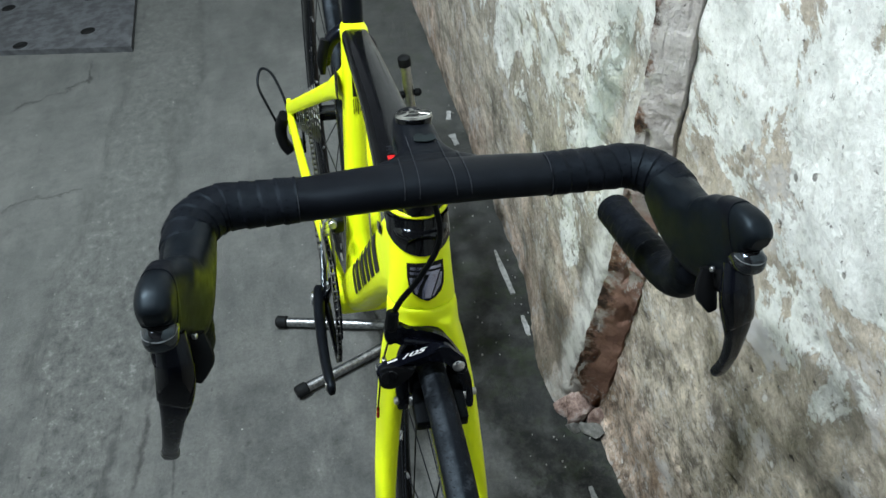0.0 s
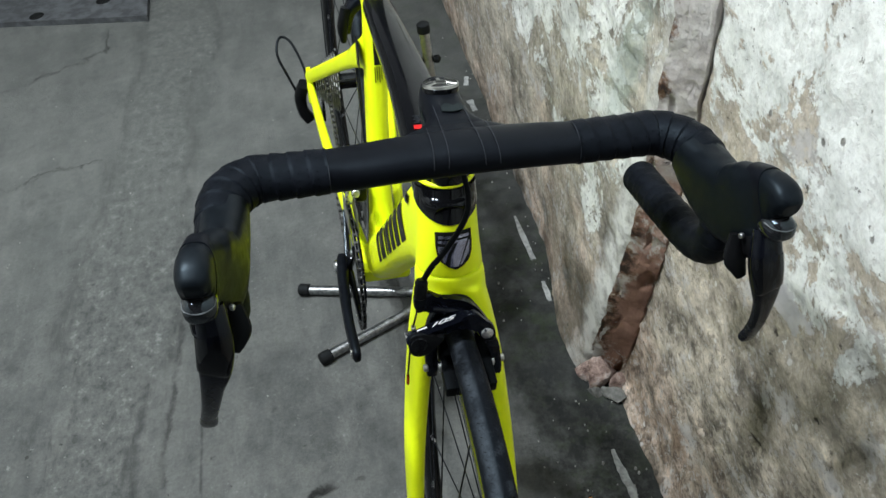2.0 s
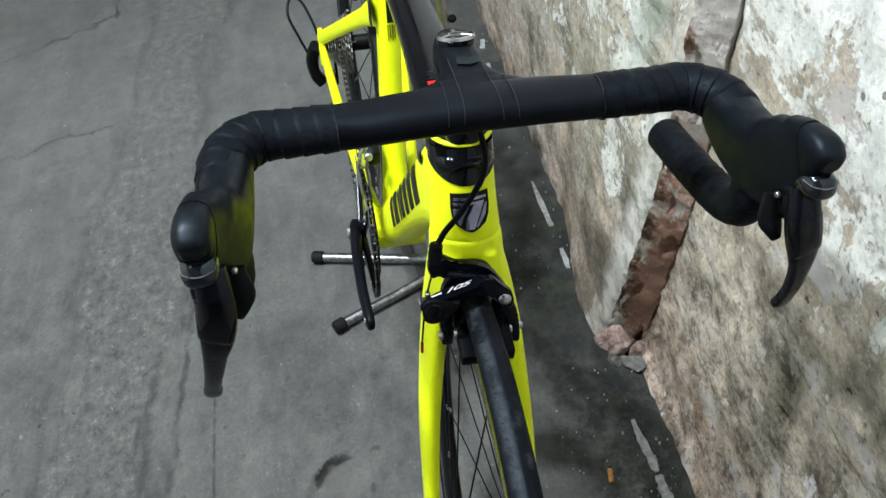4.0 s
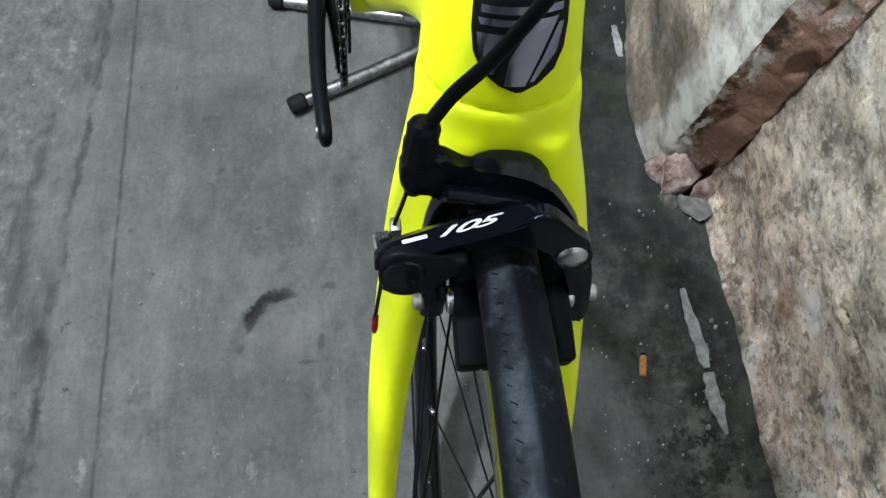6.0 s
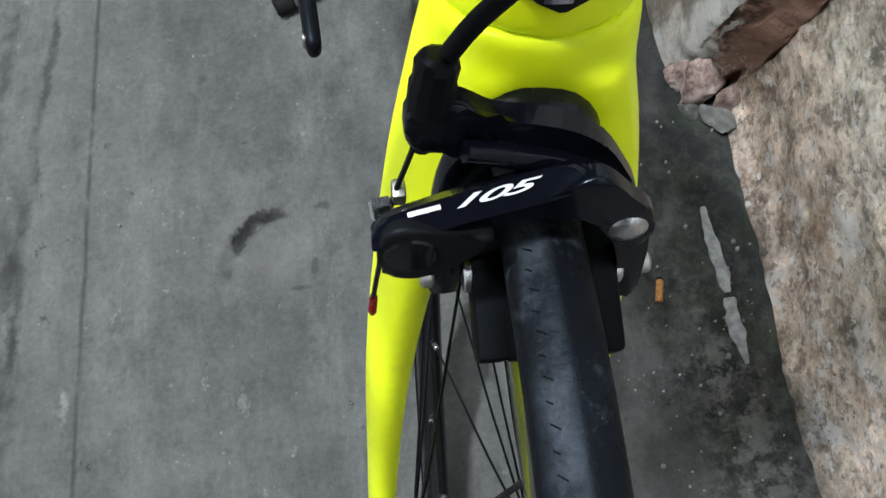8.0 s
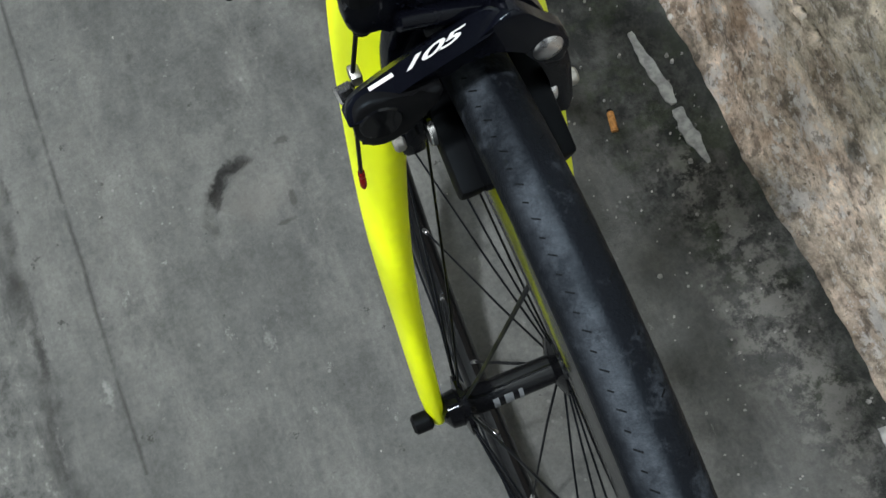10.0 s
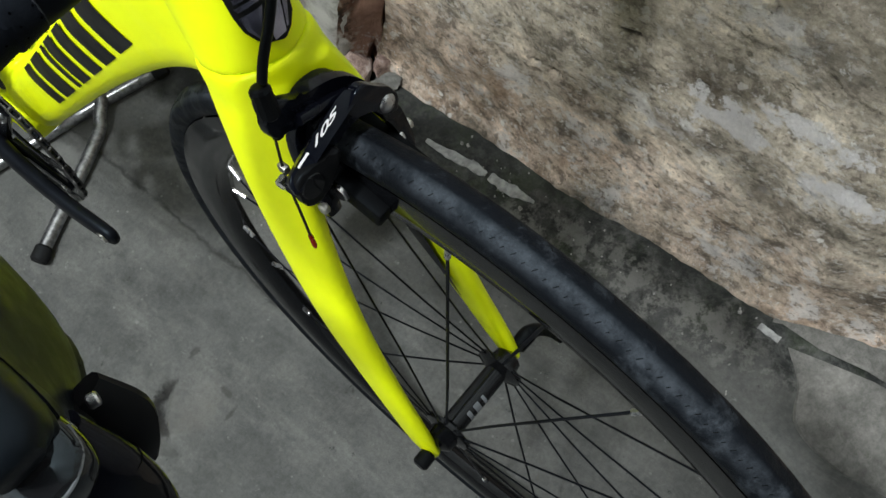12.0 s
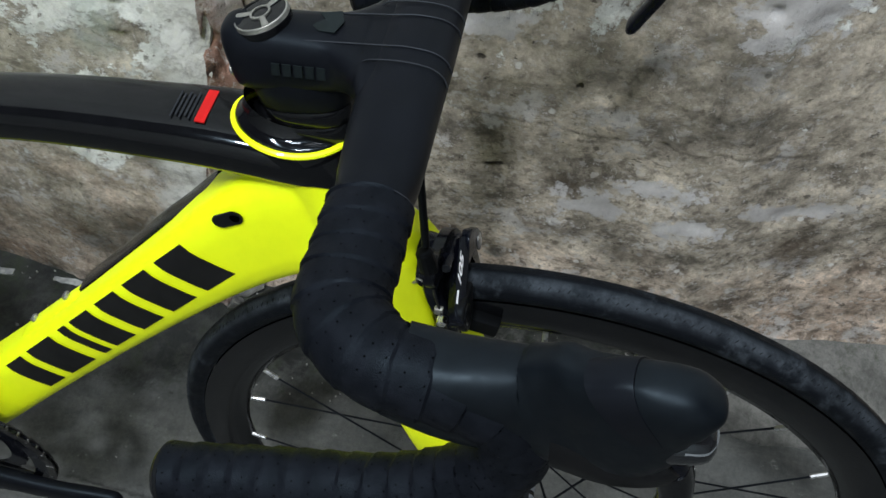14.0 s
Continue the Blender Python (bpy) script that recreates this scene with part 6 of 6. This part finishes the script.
def paint_streak(pts):
    """A thin ragged strip of dried paint on the floor; rows of (x, y, half width)."""
    rows = spline(pts, 10)
    bm = bmesh.new()
    left, right = [], []
    for i, r in enumerate(rows):
        a, b = rows[max(i - 1, 0)], rows[min(i + 1, len(rows) - 1)]
        d = Vector((b[0] - a[0], b[1] - a[1], 0)).normalized()
        nrm = Vector((-d.y, d.x, 0))
        j = 1 + 0.40 * noise.noise(Vector((i * 0.33, r[0] * 40, 0)))
        k = 1 + 0.40 * noise.noise(Vector((i * 0.33, r[1] * 40, 5)))
        c = Vector((r[0], r[1], 0.0022))
        left.append(bm.verts.new(c + nrm * r[2] * j))
        right.append(bm.verts.new(c - nrm * r[2] * k))
    for i in range(len(rows) - 1):
        bm.faces.new((left[i], left[i + 1], right[i + 1], right[i]))
    res = bmesh.ops.extrude_face_region(bm, geom=bm.faces[:])
    for v in res["geom"]:
        if isinstance(v, bmesh.types.BMVert):
            v.co.z -= 0.004
    return bm


for pts in ([(0.308, 0.786, 0.0025), (0.309, 0.750, 0.0060), (0.312, 0.705, 0.0065), (0.3125, 0.688, 0.0035)], [(0.313, 0.682, 0.0055), (0.3135, 0.650, 0.0080), (0.316, 0.612, 0.0015)],
            [(0.300, 1.395, 0.002), (0.301, 1.330, 0.0055), (0.303, 1.255, 0.0045)], [(0.3045, 1.190, 0.003), (0.304, 1.160, 0.0055), (0.303, 1.135, 0.003)], [(0.318, 1.97, 0.005), (0.310, 1.93, 0.007)], [(0.303, 1.86, 0.008), (0.307, 1.81, 0.006)], [(0.338, 0.300, 0.004), (0.336, 0.272, 0.004)]):
    streak = new("paint_streak", finish(paint_streak(pts), "paint_streak", FLOOR_PAINT, 40))
    tagged(streak, "dried white paint streak on the dark floor", "paint streak", "paint streaks by the wall")


# ---- mortar, rubble, crumbs ----
def mortar_patch():
    edge = spline([(0.350, 0.292), (0.430, 0.300), (0.540, 0.180), (0.580, 0.02), (0.580, -0.30), (0.300, -0.42), (0.250, -0.10), (0.258, 0.03), (0.243, 0.125), (0.258, 0.205), (0.305, 0.232), (0.335, 0.262)], 6)
    bm = bmesh.new()
    centre = Vector((0.36, 0.06, 0))
    rings = []
    for f, z in ((1.0, -0.004), (0.985, 0.0035), (0.93, 0.0065), (0.75, 0.009), (0.5, 0.011), (0.25, 0.0115)):
        ring = []
        for p in edge:
            q = centre + (Vector((p[0], p[1], 0)) - centre) * f
            w = 0.006 * noise.noise(Vector((q.x * 30, q.y * 30, 2)))
            ring.append(bm.verts.new((q.x + w, q.y + w, z + rough(q.x, q.y, 9, 16, 0.0022))))
        rings.append(ring)
    for a, b in zip(rings, rings[1:]):
        for i in range(len(a) - 1):
            bm.faces.new((a[i], a[i + 1], b[i + 1], b[i]))
    bm.faces.new(rings[-1][:-1])
    bmesh.ops.remove_doubles(bm, verts=bm.verts, dist=0.0004)
    return bm


tagged(new("mortar_patch", finish(mortar_patch(), "mortar_patch", MORTAR, 50)), "pale trowelled mortar patch along the foot of the wall", "mortar patch")


def lump(size, seed):
    """A broken lump: a ball cut flat by a dozen random planes, then roughened."""
    bm = bmesh.new()
    bmesh.ops.create_icosphere(bm, subdivisions=4, radius=1.0)
    own = random.Random(seed)
    cuts = [(Vector((own.uniform(-1, 1), own.uniform(-1, 1), own.uniform(-0.6, 1))).normalized(), own.uniform(0.45, 0.8)) for _ in range(12)]
    for v in bm.verts:
        for n, d in cuts:
            over = v.co.dot(n) - d
            if over > 0:
                v.co -= n * over * 0.96
        v.co *= 1 + 0.10 * noise.noise(v.co * 5 + Vector((seed, 0, 3))) + 0.05 * noise.noise(v.co * 13 + Vector((seed, 0, 3)))
        v.co = Vector((v.co.x * size[0], v.co.y * size[1], v.co.z * size[2]))
    return bm


for k, (x, y, z, size, mat_) in enumerate(((0.336, 0.925, 0.022, (0.034, 0.026, 0.036), PINK_RUBBLE), (0.362, 0.905, 0.016, (0.024, 0.022, 0.026), PINK_RUBBLE), (0.316, 0.950, 0.012, (0.022, 0.024, 0.022), PINK_RUBBLE), (0.345, 0.885, 0.006, (0.026, 0.018, 0.014), MORTAR), (0.318, 0.905, 0.004, (0.016, 0.014, 0.010), MORTAR), (0.372, 0.868, 0.006, (0.016, 0.020, 0.014), MORTAR))):
    rubble = new("rubble_lump", finish(lump(size, k * 7 + 3), "rubble_lump", mat_, 32))
    rubble.matrix_world = pose(x, y, z, 0, 0, 40 * k)
    tagged(rubble, "broken plaster and brick lump at the wall foot", "rubble", "rubble at the wall foot")

rng = random.Random(4)
verts, faces = [], []
for k in range(260):
    near = rng.random() < 0.7
    x = rng.uniform(0.19, 0.35) if near else rng.uniform(-0.9, 0.3)
    y = (rng.uniform(0.25, 0.75) if rng.random() < 0.4 else rng.uniform(0.3, 2.2)) if near else rng.uniform(0.35, 2.4)
    r = rng.uniform(0.0006, 0.0018) * (1.9 if rng.random() < 0.12 else 1.0)
    a0 = rng.uniform(0, 6.28)
    base = len(verts)
    for i in range(5):
        a = a0 + i * 1.2566
        rr = r * rng.uniform(0.7, 1.3)
        verts.append((x + rr * math.cos(a), y + rr * math.sin(a), -0.001))
        verts.append((x + rr * 0.7 * math.cos(a), y + rr * 0.7 * math.sin(a), 0.0018 + r * 0.7))
    for i in range(5):
        j = (i + 1) % 5
        faces.append((base + 2 * i, base + 2 * j, base + 2 * j + 1, base + 2 * i + 1))
    faces.append(tuple(base + 2 * i + 1 for i in range(5)))
me = bpy.data.meshes.new("plaster_crumbs")
me.from_pydata(verts, [], faces)
me.materials.append(CRUMB)
tagged(new("plaster_crumbs", me), "white plaster crumbs scattered on the floor", "crumbs", kind="stuff")
